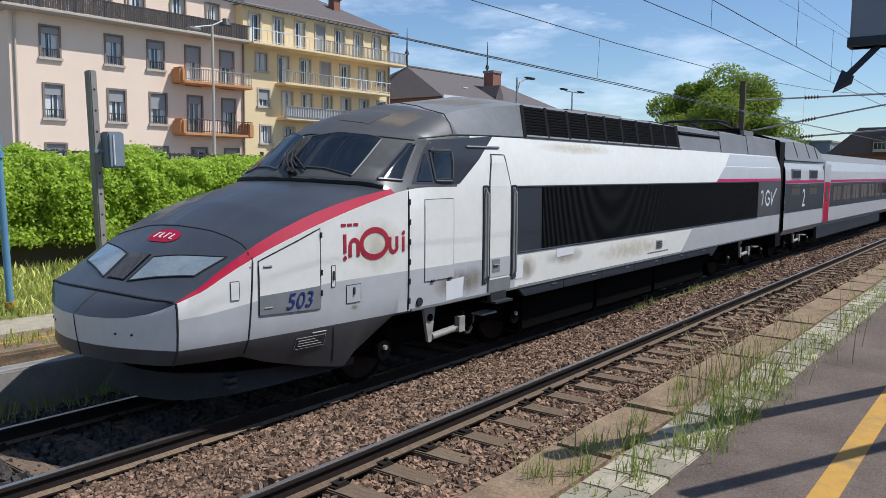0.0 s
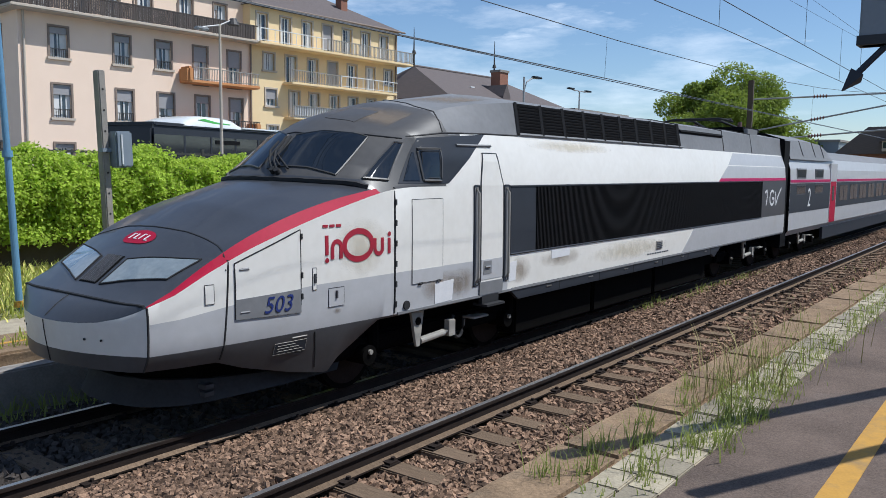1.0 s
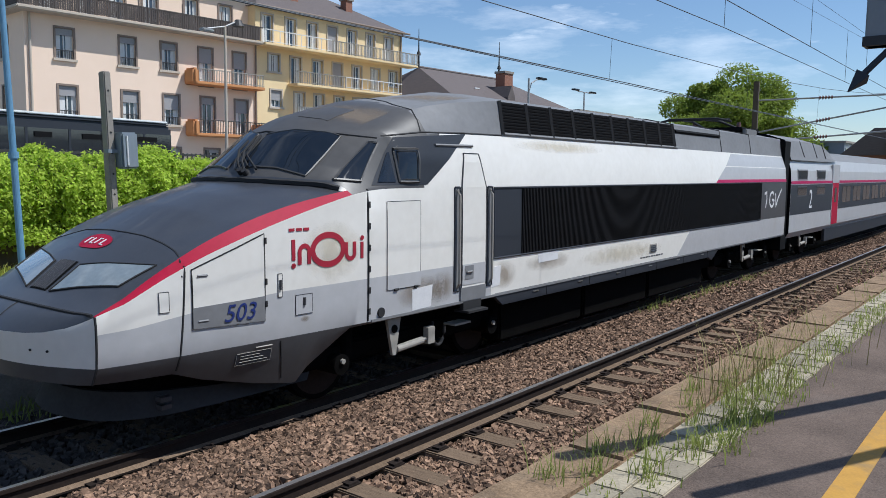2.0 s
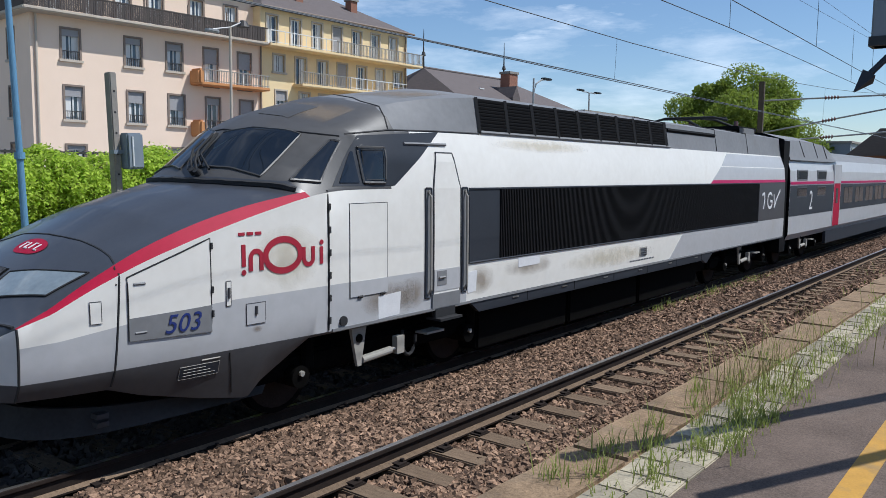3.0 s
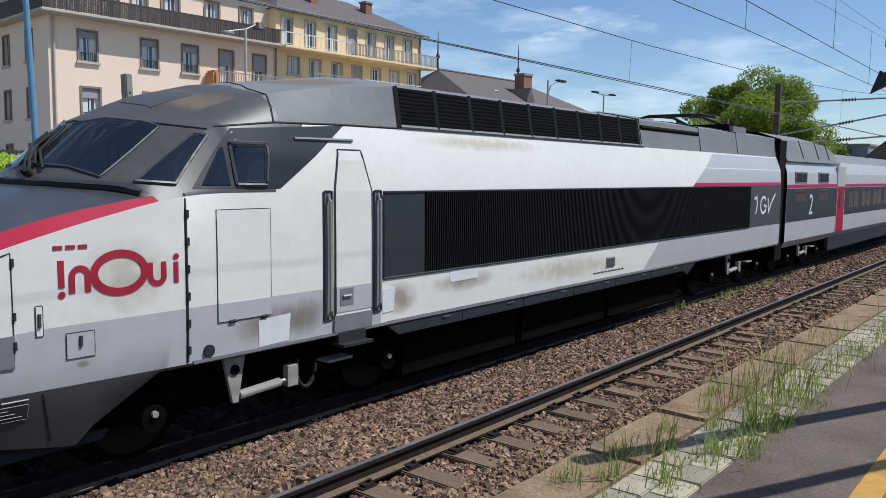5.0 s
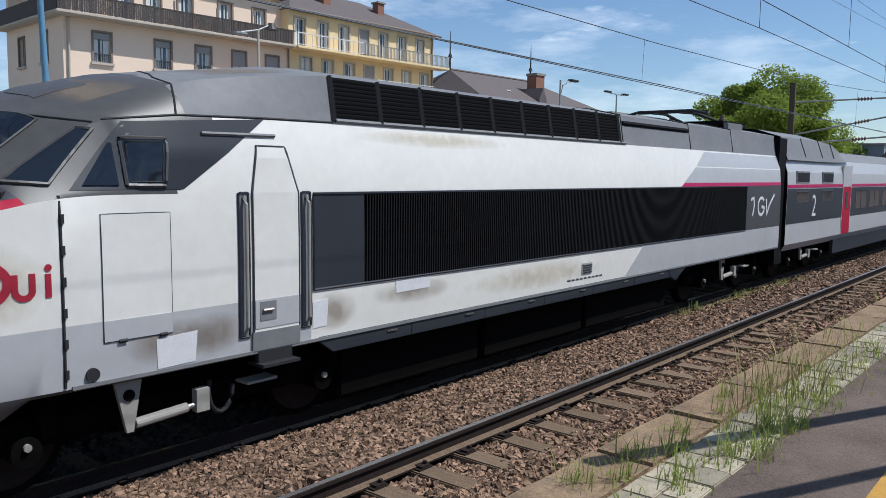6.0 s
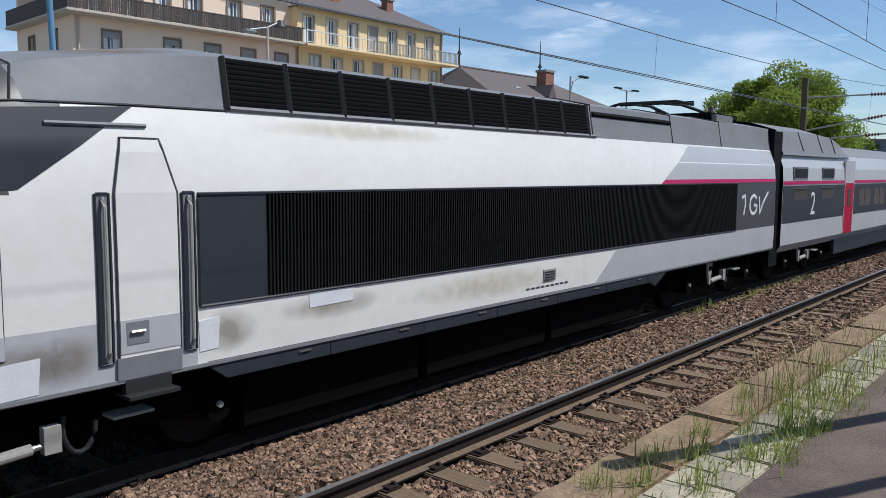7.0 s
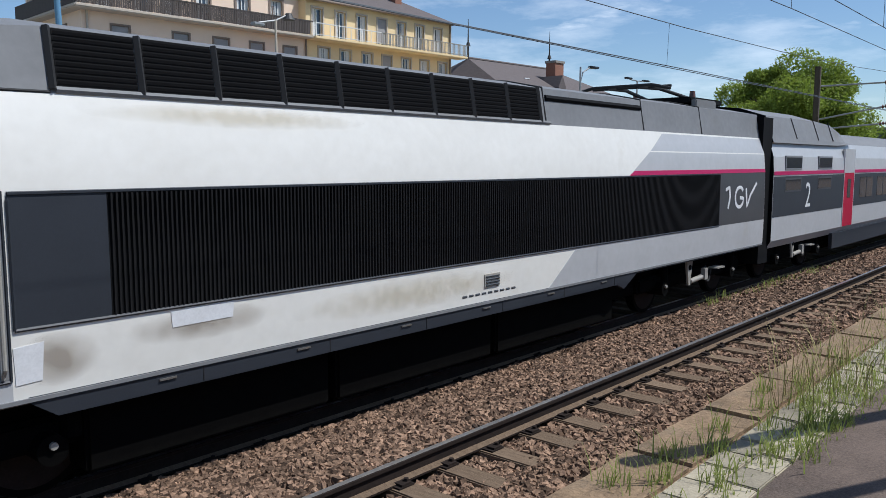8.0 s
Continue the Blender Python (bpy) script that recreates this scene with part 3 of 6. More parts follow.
def inset(c, n, m, side, off):
    """A sheet with four given corners laid on the skin, with a rim back to it."""
    bm = bmesh.new()
    a, b, cc, d = [Vector(q) for q in c]
    g = []
    for i in range(n + 1):
        row = []
        for j in range(m + 1):
            u, v = i / n, j / m
            q = (a * (1 - u) + b * u) * (1 - v) + (d * (1 - u) + cc * u) * v
            row.append(bm.verts.new(on_skin(q.x, q.y, side, off)))
        g.append(row)
    for i in range(n):
        for j in range(m):
            bm.faces.new((g[i][j], g[i + 1][j], g[i + 1][j + 1], g[i][j + 1]))
    if off < 0.0038:
        return bm
    rim = [e for e in bm.edges if e.is_boundary]
    ext = bmesh.ops.extrude_edge_only(bm, edges=rim)
    for v in [q for q in ext["geom"] if isinstance(q, bmesh.types.BMVert)]:
        near, nrm, _, _ = SKIN.find_nearest(v.co)
        v.co = near + (near - v.co) * 0.3
    return bm


def outline(c, w, side, off, closed=True, n=10):
    """A thin raised bead along a line of points on the skin."""
    bm = bmesh.new()
    pts = []
    c = [Vector(q) for q in c]
    for a, b in zip(c, c[1:] + (c[:1] if closed else [])):
        for i in range(n):
            q = a + (b - a) * i / n
            pts.append(on_skin(q.x, q.y, side, off))
    if closed:
        pts.append(pts[0])
    else:
        pts.append(on_skin(c[-1].x, c[-1].y, side, off))
    return tube(bm, pts, w, 5)


def crisp(ob):
    ob.data.set_sharp_from_angle(angle=radians(25))
    return ob


def skin_part(name, c, material, side="side", off=0.006, n=6, m=6, label="", parent=None):
    return crisp(part(name, inset(c, n, m, side, off), material, parent or body, label, smooth=True))


def rect(x0, x1, z0, z1):
    return [(x0, z0), (x1, z0), (x1, z1), (x0, z1)]


# windscreen, quarter windows, cab side windows (top: x, y)
def windscreen():
    for s in (-1, 1):
        g = [(6.58, s * 0.07), (6.83, s * 0.95), (7.42, s * 0.90), (7.04, s * 0.07)]
        p = skin_part("windscreen", g, M["glass"], "top", 0.012, 8, 8, "dark glass windscreen pane")
        part("frame", outline(g, 0.012, "top", 0.008), M["cabroof"], p)
        q = [(6.99, 2.53), (7.30, 2.51), (7.71, 2.95), (7.60, 2.95)]
        bq, bf = inset(q, 5, 5, "side", 0.012), outline(q, 0.016, "side", 0.01)
        for v in list(bq.verts) + list(bf.verts):
            v.co.y *= -s
        p = crisp(part("quarter_window", bq, M["glass"], body, "triangular dark glass quarter window", smooth=True))
        part("frame", bf, M["cabroof"], p)
    part("windscreen_seal", outline([(6.46 + 0.62 * (y / 1.4) ** 2, y) for y in [-1.3 + 0.1 * i for i in range(27)]], 0.034, "top", 0.004, False, 2), M["rubber"], body, "black rubber seal below the windscreen")
    part("header_seam", outline([(7.085 + 0.90 * (y / 1.4) ** 2, y) for y in [-1.18 + 0.118 * i for i in range(21)]], 0.012, "top", 0.0, False, 2), M["rubber"], body)
    for y0, y1 in ((-0.06, -0.40), (0.02, -0.26)):
        wip = part("wiper", tube(bmesh.new(), [on_skin(6.55, y0 - 0.24, "top", 0.03), on_skin(6.64, y0 - 0.10, "top", 0.06), on_skin(6.76, y0, "top", 0.07), on_skin(6.90, y0 + 0.02, "top", 0.06)], 0.014), M["rubber"], body, "black windscreen wiper arm")
        part("blade", tube(bmesh.new(), [on_skin(6.62, y1, "top", 0.03), on_skin(6.74, y0 - 0.04, "top", 0.035), on_skin(7.0, y0 + 0.02, "top", 0.03)], 0.013), M["rubber"], wip)
        part("pivot", cyl(bmesh.new(), on_skin(6.55, y0 - 0.24, "top", 0.0), on_skin(6.55, y0 - 0.24, "top", 0.06), 0.035), M["rubber"], wip)


windscreen()
skin_part("dark_livery", [(7.44, 2.468), (8.40, 2.468), (9.34, 3.115), (7.93, 3.02)], M["slate"], "side", 0.004, 14, 8, "slate grey livery field behind the cab windows")
c = [(7.90, 2.50), (8.23, 2.50), (8.275, 2.89), (7.90, 2.885)]
p = skin_part("cab_side_window", c, M["glass"], "side", 0.02, 4, 4, "dark cab side window in a black frame")
part("frame", outline(c, 0.018, "side", 0.012), M["cabroof"], p)
part("gasket", outline([(7.935, 2.53), (8.20, 2.53), (8.24, 2.86), (7.935, 2.855)], 0.008, "side", 0.018), M["rubber"], p)
c = [(7.54, 2.50), (7.83, 2.50), (7.83, 2.84), (7.80, 2.84)]
skin_part("cab_side_window", c, M["glass"], "side", 0.014, 4, 4, "triangular dark cab side window")
part("roof_seam", outline([(8.42, -1.26), (8.52, -1.03), (8.54, -0.7), (8.66, -0.35), (8.80, 0.0), (8.66, 0.35), (8.54, 0.7)], 0.010, "top", 0.0, False), M["rubber"], body)
part("roof_seam", outline([(7.80, 3.03), (8.42, 3.10), (9.3, 3.125), (10.22, 3.135)], 0.012, "side", 0.0, False), M["rubber"], body)
skin_part("roof_hatch", [(7.55, -0.55), (8.0, -0.55), (8.0, -0.1), (7.5, -0.1)], M["cabroof"], "top", 0.006, 5, 5)

# headlights, vent, badge, nose seams
for s in (-1, 1):
    g = [(4.375, s * 0.22), (4.62, s * 0.97), (4.93, s * 1.07), (4.665, s * 0.24)]
    p = skin_part("headlight", g, M["lens"], "top", 0.008, 8, 6, "clear headlight glass over pale reflectors")
    part("seal", outline(g, 0.010, "top", 0.006), M["rubber"], p)
vent = skin_part("nose_vent", [(4.37, -0.15), (4.37, 0.15), (4.69, 0.16), (4.69, -0.16)], M["black"], "top", 0.004, 5, 5, "black slatted vent between the headlights")
for k in range(8):
    y = -0.125 + 0.0357 * k
    part("slat", outline([(4.38, y), (4.68, y)], 0.008, "top", 0.012, False, 6), M["hood"], vent)
part("nose_seam", outline([(4.205 + 0.156 * (y / 1.4) ** 2, y) for y in [-1.09 + 0.109 * i for i in range(21)]], 0.017, "top", 0.0, False, 2), M["rubber"], body)
part("hood_seam", outline([(5.12 + 0.12 * y * y - 0.10 * y ** 4, y) for y in [-1.26 + 0.105 * i for i in range(25)]], 0.010, "top", -0.002, False, 2), M["rubber"], body)
part("cover_seam", tube(bmesh.new(), [on_skin(0, z, "front", 0.0) for z in (0.80, 0.9, 1.0, 1.1, 1.2)] + [on_skin(x, 0, "top", 0.0) for x in (3.96, 4.05, 4.13, 4.2)], 0.007, 5), M["rubber"], body)
for s in (-1, 1):
    part("bumper_seam", tube(bmesh.new(), [(x, s * -y, z) for x, y, z in [SEC[i] for i in range(7)]], 0.011, 5), M["rubber"], body)
    for y in (0.55, 0.72):
        part("bumper_stud", cyl(bmesh.new(), on_skin(s * y, 1.07, "front", -0.01), on_skin(s * y, 1.07, "front", 0.008), 0.012, n=8), M["rubber"], body)
badge = bmesh.new()
ring = []
for i in range(28):
    a = 2 * math.pi * i / 28
    ring.append((4.955 + 0.095 * math.cos(a) * (1 + 0.1 * math.sin(a)), 0.0 + 0.25 * math.copysign(abs(math.sin(a)) ** 0.7, math.sin(a))))
vs = [badge.verts.new(on_skin(x, y, "top", 0.006)) for x, y in ring]
cv = badge.verts.new(on_skin(4.955, 0.0, "top", 0.008))
for i in range(28):
    badge.faces.new((vs[i], vs[(i + 1) % 28], cv))
badge = part("badge", badge, M["red"], body, "carmine lozenge badge with pale strokes")
for k in range(4):
    y = 0.16 - 0.09 * k
    part("stroke", outline([(4.92, y - 0.01), (4.99, y - 0.03)], 0.009, "top", 0.009, False, 5), M["letter"], badge)
    part("stroke", outline([(4.92 if k % 2 else 4.99, y - 0.02), (4.92 if k % 2 else 4.99, y - 0.06)], 0.009, "top", 0.009, False, 5), M["letter"], badge)


# flank seams, hatches, doors
def seam(name, pts, closed=False, r=0.007, side="side", off=0.0, material="rubber"):
    return part(name, outline(pts, r, side, off, closed, 8), M[material], body)


seam("body_seam", [(7.35, 0.95), (7.35, 2.43)], r=0.014)
for k in range(6):
    seam("hinge", [(7.36, 1.02 + 0.24 * k), (7.36, 1.09 + 0.24 * k)], r=0.022, off=0.004)
seam("body_seam", [(5.02, 0.80), (5.06, 1.3), (5.09, 1.76)], r=0.010)
seam("body_seam", [(6.22, 0.5), (6.12, 0.92)], r=0.008)
hatch = skin_part("side_hatch", [(5.15, 1.18), (5.92, 1.16), (5.92, 2.01), (5.15, 1.72)], M["white"], "side", 0.010, 6, 6, "white access hatch on the nose flank")
part("lower_panel", inset([(5.15, 1.175), (5.92, 1.155), (5.92, 1.40), (5.15, 1.37)], 6, 3, "side", 0.014), M["roof"], hatch)
part("edge", outline([(5.15, 1.18), (5.92, 1.16), (5.92, 2.01), (5.15, 1.72)], 0.008, "side", 0.006), M["rubber"], hatch)
for z in (1.33, 1.55, 1.95):
    part("hinge", outline([(5.93, z - 0.04), (5.93, z + 0.02)], 0.016, "side", 0.012, False), M["rubber"], hatch)
for z in (1.24, 1.66):
    part("latch", outline([(5.2, z), (5.30, z)], 0.012, "side", 0.010, False), M["roof"], hatch)


def rhatch(x0, x1, z0, z1, material="white", off=0.008, label="flush hatch"):
    p = skin_part("hatch", rect(x0, x1, z0, z1), M[material], "side", off, 4, 4, label)
    part("edge", outline(rect(x0, x1, z0, z1), 0.005, "side", off * 0.6), M["ink"], p)
    return p


h = rhatch(4.84, 4.93, 1.36, 1.54, label="small white nose cover")
h = rhatch(6.30, 6.52, 1.16, 1.36, "grey", label="small square grey hatch")
part("latch", outline([(6.41, 1.25), (6.41, 1.33)], 0.016, "side", 0.012, False), M["ink"], h)
h = rhatch(6.08, 6.13, 1.37, 1.60, label="narrow latch plate")
part("latch", outline([(6.105, 1.44), (6.105, 1.54)], 0.014, "side", 0.012, False), M["ink"], h)
h = rhatch(7.66, 8.26, 1.26, 2.28, label="large flush equipment hatch")
part("lower_panel", inset(rect(7.66, 8.26, 1.262, 1.43), 4, 2, "side", 0.012), M["grey"], h)
for x in (7.78, 8.14):
    part("hinge", outline([(x, 1.255), (x + 0.07, 1.255)], 0.016, "side", 0.01, False), M["rubber"], h)
part("round_port", cyl(bmesh.new(), (7.56, -1.42, 1.02), (7.56, -1.38, 1.02), 0.055, n=20), M["rubber"], body, "round black port")
seam("drip_rail", [(8.62, 2.95), (9.42, 2.96)], r=0.018, off=0.01, material="roof")

# cab door with grab rails and step
dp = [(9.10, 1.08), (9.64, 1.08), (9.64, 2.43), (9.51, 2.86), (9.18, 2.86), (9.10, 2.43)]
door = skin_part("cab_door", rect(9.11, 9.63, 1.08, 2.43), M["white"], "side", 0.012, 4, 6, "white cab door with a tapering top")
part("door_top", inset([(9.11, 2.43), (9.63, 2.43), (9.50, 2.86), (9.19, 2.86)], 4, 4, "side", 0.012), M["white"], door)
part("edge", outline(dp, 0.010, "side", 0.008), M["ink"], door)
part("lower_panel", inset(rect(9.11, 9.63, 1.16, 1.43), 4, 2, "side", 0.016), M["grey"], door)
part("handle_recess", inset(rect(9.16, 9.35, 1.23, 1.41), 2, 2, "side", 0.02), M["roof"], door)
part("handle", outline([(9.19, 1.33), (9.31, 1.33)], 0.014, "side", 0.03, False), M["steel"], door)
part("kick_plate", inset(rect(9.08, 9.64, 0.95, 1.13), 3, 2, "side", 0.022), M["roof"], door)
for x in (9.0, 9.735):
    p = skin_part("grab_recess", rect(x - 0.055, x + 0.055, 1.10, 2.43), M["roof"], "side", 0.006, 2, 6)
    part("grab_rail", tube(bmesh.new(), [on_skin(x, 1.13, "side", 0.01), on_skin(x, 1.2, "side", 0.05), on_skin(x, 2.33, "side", 0.05), on_skin(x, 2.40, "side", 0.01)], 0.017), M["greyiron"], p, "steel grab rail")
    part("edge", outline(rect(x - 0.055, x + 0.055, 1.10, 2.43), 0.012, "side", 0.006), M["slate"], p)
st = part("door_step", B(9.12, 9.56, -1.52, -1.28, 0.80, 0.83), M["rubber"], body)
part("bracket", B(9.14, 9.54, -1.42, -1.36, 0.80, 0.94), M["rubber"], st)

# repainted patches and a grimy streak below the grille
for x0, x1, z0, z1 in ((8.12, 8.48, 0.96, 1.24), (9.82, 10.0, 1.06, 1.35), (11.03, 11.60, 1.29, 1.44)):
    skin_part("touch_up_patch", [(x0, z0), (x1, z0 + 0.01), (x1 + 0.02, z1), (x0 - 0.01, z1 - 0.02)], M["letter"], "side", 0.005, 2, 2, "pale repainted patch")

def stain_material(name, col, amount, seed):
    m = bpy.data.materials.new(name)
    m.use_nodes = True
    n, l = m.node_tree.nodes, m.node_tree.links
    b = n["Principled BSDF"]
    b.inputs["Base Color"].default_value, b.inputs["Roughness"].default_value = (*col, 1), 0.7
    tex = n.new("ShaderNodeTexCoord")
    gr = n.new("ShaderNodeTexGradient")
    gr.gradient_type = "SPHERICAL"
    mp = n.new("ShaderNodeMapping")
    mp.inputs["Location"].default_value, mp.inputs["Scale"].default_value = (-1, 0, -1), (2, 0, 2)
    l.new(tex.outputs["Generated"], mp.inputs["Vector"])
    l.new(mp.outputs["Vector"], gr.inputs["Vector"])
    no = n.new("ShaderNodeTexNoise")
    no.inputs["Scale"].default_value, no.inputs["Detail"].default_value = seed, 7.0
    l.new(tex.outputs["Object"], no.inputs["Vector"])
    mu = n.new("ShaderNodeMath")
    mu.operation = "MULTIPLY"
    l.new(gr.outputs["Fac"], mu.inputs[0])
    l.new(no.outputs["Fac"], mu.inputs[1])
    rg = n.new("ShaderNodeMapRange")
    rg.inputs["From Min"].default_value, rg.inputs["From Max"].default_value, rg.inputs["To Max"].default_value = 0.06, 0.42, amount
    l.new(mu.outputs["Value"], rg.inputs["Value"])
    tr = n.new("ShaderNodeBsdfTransparent")
    ms = n.new("ShaderNodeMixShader")
    l.new(rg.outputs["Result"], ms.inputs["Fac"])
    l.new(tr.outputs["BSDF"], ms.inputs[1])
    l.new(b.outputs["BSDF"], ms.inputs[2])
    l.new(ms.outputs["Shader"], n["Material Output"].inputs["Surface"])
    return m


SMOKE = stain_material("brown_grime", (0.24, 0.185, 0.13), 0.50, 4.0)
RUST = stain_material("yellow_grime", (0.56, 0.49, 0.35), 0.4, 7.0)
for x0, x1, z0, z1, sm in ((7.75, 8.75, 0.95, 1.42, SMOKE), (9.75, 10.5, 0.98, 1.44, SMOKE), (10.5, 12.1, 1.12, 1.45, SMOKE), (8.3, 9.05, 0.95, 1.42, SMOKE), (12.0, 16.0, 1.0, 1.42, RUST), (6.3, 7.34, 1.40, 2.15, RUST), (10.2, 13.5, 2.9, 3.12, RUST), (5.2, 5.9, 1.2, 1.9, RUST), (6.35, 6.5, 1.06, 1.15, SMOKE), (16.5, 20, 0.96, 1.3, SMOKE)):
    skin_part("grime", rect(x0, x1, z0, z1), sm, "side", 0.0035, 8, 6, "brown grime stain")
for x0, x1, y0, y1 in ((7.5, 8.4, -0.9, 0.2), (8.7, 10.2, -0.9, -0.2)):
    skin_part("grime", rect(x0, x1, y0, y1), SMOKE, "top", 0.0035, 8, 6, "brown grime stain")

# dark panel and ribbed grille
skin_part("dark_panel", rect(9.84, 10.53, 1.46, 2.41), M["slate"], "side", 0.006, 4, 4, "slate grey panel")
gr = skin_part("side_grille", rect(10.53, 22.12, 1.46, 2.41), M["black"], "side", 0.004, 24, 4, "black ribbed cooling grille")
rib = bpy.data.meshes.new("rib")
bm = B(-0.0075, 0.0075, -0.016, 0.0, -0.465, 0.465)
bm.to_mesh(rib)
bm.free()
rib.materials.append(M["ribs"])
for k in range(282):
    r = new("rib", rib)
    r.parent, r.location = gr, (10.56 + 0.0411 * k, -1.406, 1.935)
part("frame", outline(rect(9.83, 22.13, 1.455, 2.415), 0.014, "side", 0.006, True, 20), M["slate"], gr)

# rear livery: grey slash, magenta line, dark end panel
p = skin_part("grey_livery", [(16.5, 0.94), (24.48, 0.94), (24.48, 1.455), (17.2, 1.455)], M["grey"], "side", 0.005, 16, 3, "grey slanted livery field")
p = skin_part("grey_livery", [(18.75, 2.46), (24.48, 2.46), (24.48, 3.10), (20.0, 3.10)], M["grey"], "side", 0.005, 16, 5, "grey slanted livery field")
part("magenta_line", inset([(18.70, 2.43), (24.48, 2.43), (24.48, 2.50), (18.85, 2.50)], 16, 2, "side", 0.010), M["magenta"], p)
end = skin_part("end_panel", rect(22.16, 24.48, 1.455, 2.43), M["dark"], "side", 0.006, 6, 4, "dark grey end panel with a pale emblem")
for line in ([(22.40, 2.12), (22.58, 2.16), (22.62, 1.98), (22.54, 1.76)], [(23.42, 2.12), (23.5, 1.76), (23.66, 1.98), (23.98, 2.22)], [(23.10 + 0.22 * math.cos(a), 1.96 + 0.19 * math.sin(a)) for a in [0.7 + 0.36 * i for i in range(16)]] + [(23.12, 1.95)]):
    bm = outline(line, 0.036, "side", 0.008, False, 3)
    for v in bm.verts:
        v.co.y = -1.412 - (0.004 if v.co.y < -1.412 else 0.0)
    part("emblem_stroke", bm, M["letter"], end)

# roof louvres, fairings, pantograph
louv = empty("roof_louvres")
louv.parent = train
louv["label"] = "row of black louvred roof vents"
LX = [10.24 + (16.50 - 10.24) * k / 9 for k in range(10)]


def lean(x, u, off=0.0):
    """A point on the sloping roof side between its foot and its shoulder."""
    a, b = Vector((x, -1.25, 3.14)), Vector((x, -1.165, 3.62))
    return a + (b - a) * u + Vector((0, -0.985, 0.174)) * off


for a, b in zip(LX[:-1], LX[1:]):
    bm = bmesh.new()
    q = [lean(a + 0.035, 0.07, 0.004), lean(b - 0.035, 0.07, 0.004), lean(b - 0.035, 0.97, 0.004), lean(a + 0.035, 0.97, 0.004)]
    bm.faces.new([bm.verts.new(v) for v in q])
    ext = bmesh.ops.extrude_face_region(bm, geom=bm.faces[:])
    for v in [g for g in ext["geom"] if isinstance(g, bmesh.types.BMVert)]:
        v.co += Vector((0, 0.02, -0.01))
    lv = part("louvre", bm, M["black"], louv)
    for k in range(9):
        u = 0.12 + 0.095 * k
        bm = bmesh.new()
        w = [lean(a + 0.04, u, 0.012), lean(b - 0.04, u, 0.012), lean(b - 0.04, u + 0.04, 0.022), lean(a + 0.04, u + 0.04, 0.022)]
        lo = [v + Vector((0, 0.006, -0.012)) for v in w]
        vv = [bm.verts.new(v) for v in w + lo]
        for f in ((0, 1, 2, 3), (4, 7, 6, 5), (0, 4, 5, 1), (2, 6, 7, 3), (0, 3, 7, 4), (1, 5, 6, 2)):
            bm.faces.new([vv[i] for i in f])
        part("slat", bm, M["ribs"], lv)
for x in LX:
    part("mullion", tube(bmesh.new(), [lean(x, 0.03, 0.01), lean(x, 0.99, 0.01)], 0.03, 4), M["rubber"], louv)
part("sill", tube(bmesh.new(), [lean(10.26, 0.03, 0.0), lean(16.7, 0.03, 0.0)], 0.028, 6), M["roof"], louv)
for x in (16.62, 19.38, 21.6):
    part("roof_joint", tube(bmesh.new(), [lean(x, 0.0), lean(x, 1.0), Vector((x, -0.58, 3.735)), Vector((x, 0, 3.795))], 0.014, 5), M["rubber"], body)
part("roof_slot", tube(bmesh.new(), [lean(16.66, 0.72, -0.01), lean(19.34, 0.72, -0.01)], 0.045, 6), M["black"], body, "dark roof slot")
pan = empty("pantograph")
pan.parent = train
pan["label"] = "folded black pantograph on the roof"
part("well", B(21.75, 23.2, -0.95, 0.95, 3.72, 3.83, bevel=0.02), M["black"], pan)
part("arm", tube(bmesh.new(), [(23.0, -0.45, 3.86), (21.7, -0.35, 4.0), (20.9, -0.3, 3.98)], 0.035), M["rubber"], pan)
part("arm", tube(bmesh.new(), [(23.0, 0.45, 3.86), (21.7, 0.35, 4.0), (20.9, 0.3, 3.98)], 0.035), M["rubber"], pan)
part("collector_head", tube(bmesh.new(), [(20.9, -0.95, 3.92), (20.9, -0.6, 4.0), (20.9, 0.6, 4.0), (20.9, 0.95, 3.92)], 0.03), M["rubber"], pan)
part("collector_head", tube(bmesh.new(), [(21.25, -0.8, 4.0), (21.25, 0.8, 4.0)], 0.025), M["rubber"], pan)
for y in (-0.6, 0.6):
    part("insulator", cyl(bmesh.new(), (22.6, y, 3.82), (22.6, y, 4.0), 0.07, 0.05), M["insulator"], pan)
part("roof_cover", B(21.7, 22.6, -1.08, -0.98, 3.6, 3.78, bevel=0.02), M["roof"], pan)


# plough, underframe, bogies
def plough():
    """A curved apron: rounded in front, running back along both sides and rising."""
    half = [(4.44, 0.0), (4.455, 0.2), (4.50, 0.40), (4.57, 0.57), (4.69, 0.72), (4.87, 0.85), (5.1, 0.94), (5.5, 1.01), (6.0, 1.06), (6.5, 1.09), (6.7, 1.10)]
    line = [(x, -y) for x, y in half[::-1]] + half[1:]
    bm = bmesh.new()
    rows = []
    for d, up in ((0.0, 0.0), (0.05, 0.45), (0.10, 1.0)):
        row = []
        for x, y in line:
            rise = max(0.0, (x - 4.6) / 2.0)
            lo, hi = 0.31 + 0.04 * rise, 0.56 - 0.13 * rise
            row.append(bm.verts.new((x + d, y * (1 - 0.6 * d), lo + (hi - lo) * up)))
        rows.append(row)
    for a, b in zip(rows[:-1], rows[1:]):
        for i in range(len(line) - 1):
            bm.faces.new((a[i], a[i + 1], b[i + 1], b[i]))
    geom = bmesh.ops.extrude_face_region(bm, geom=bm.faces[:])
    for v in [g for g in geom["geom"] if isinstance(g, bmesh.types.BMVert)]:
        v.co.x += 0.05
        v.co.y *= 0.95
    return bm


pl = part("snow_plough", plough(), M["plough"], train, "dark grey snow plough under the nose", smooth=True)
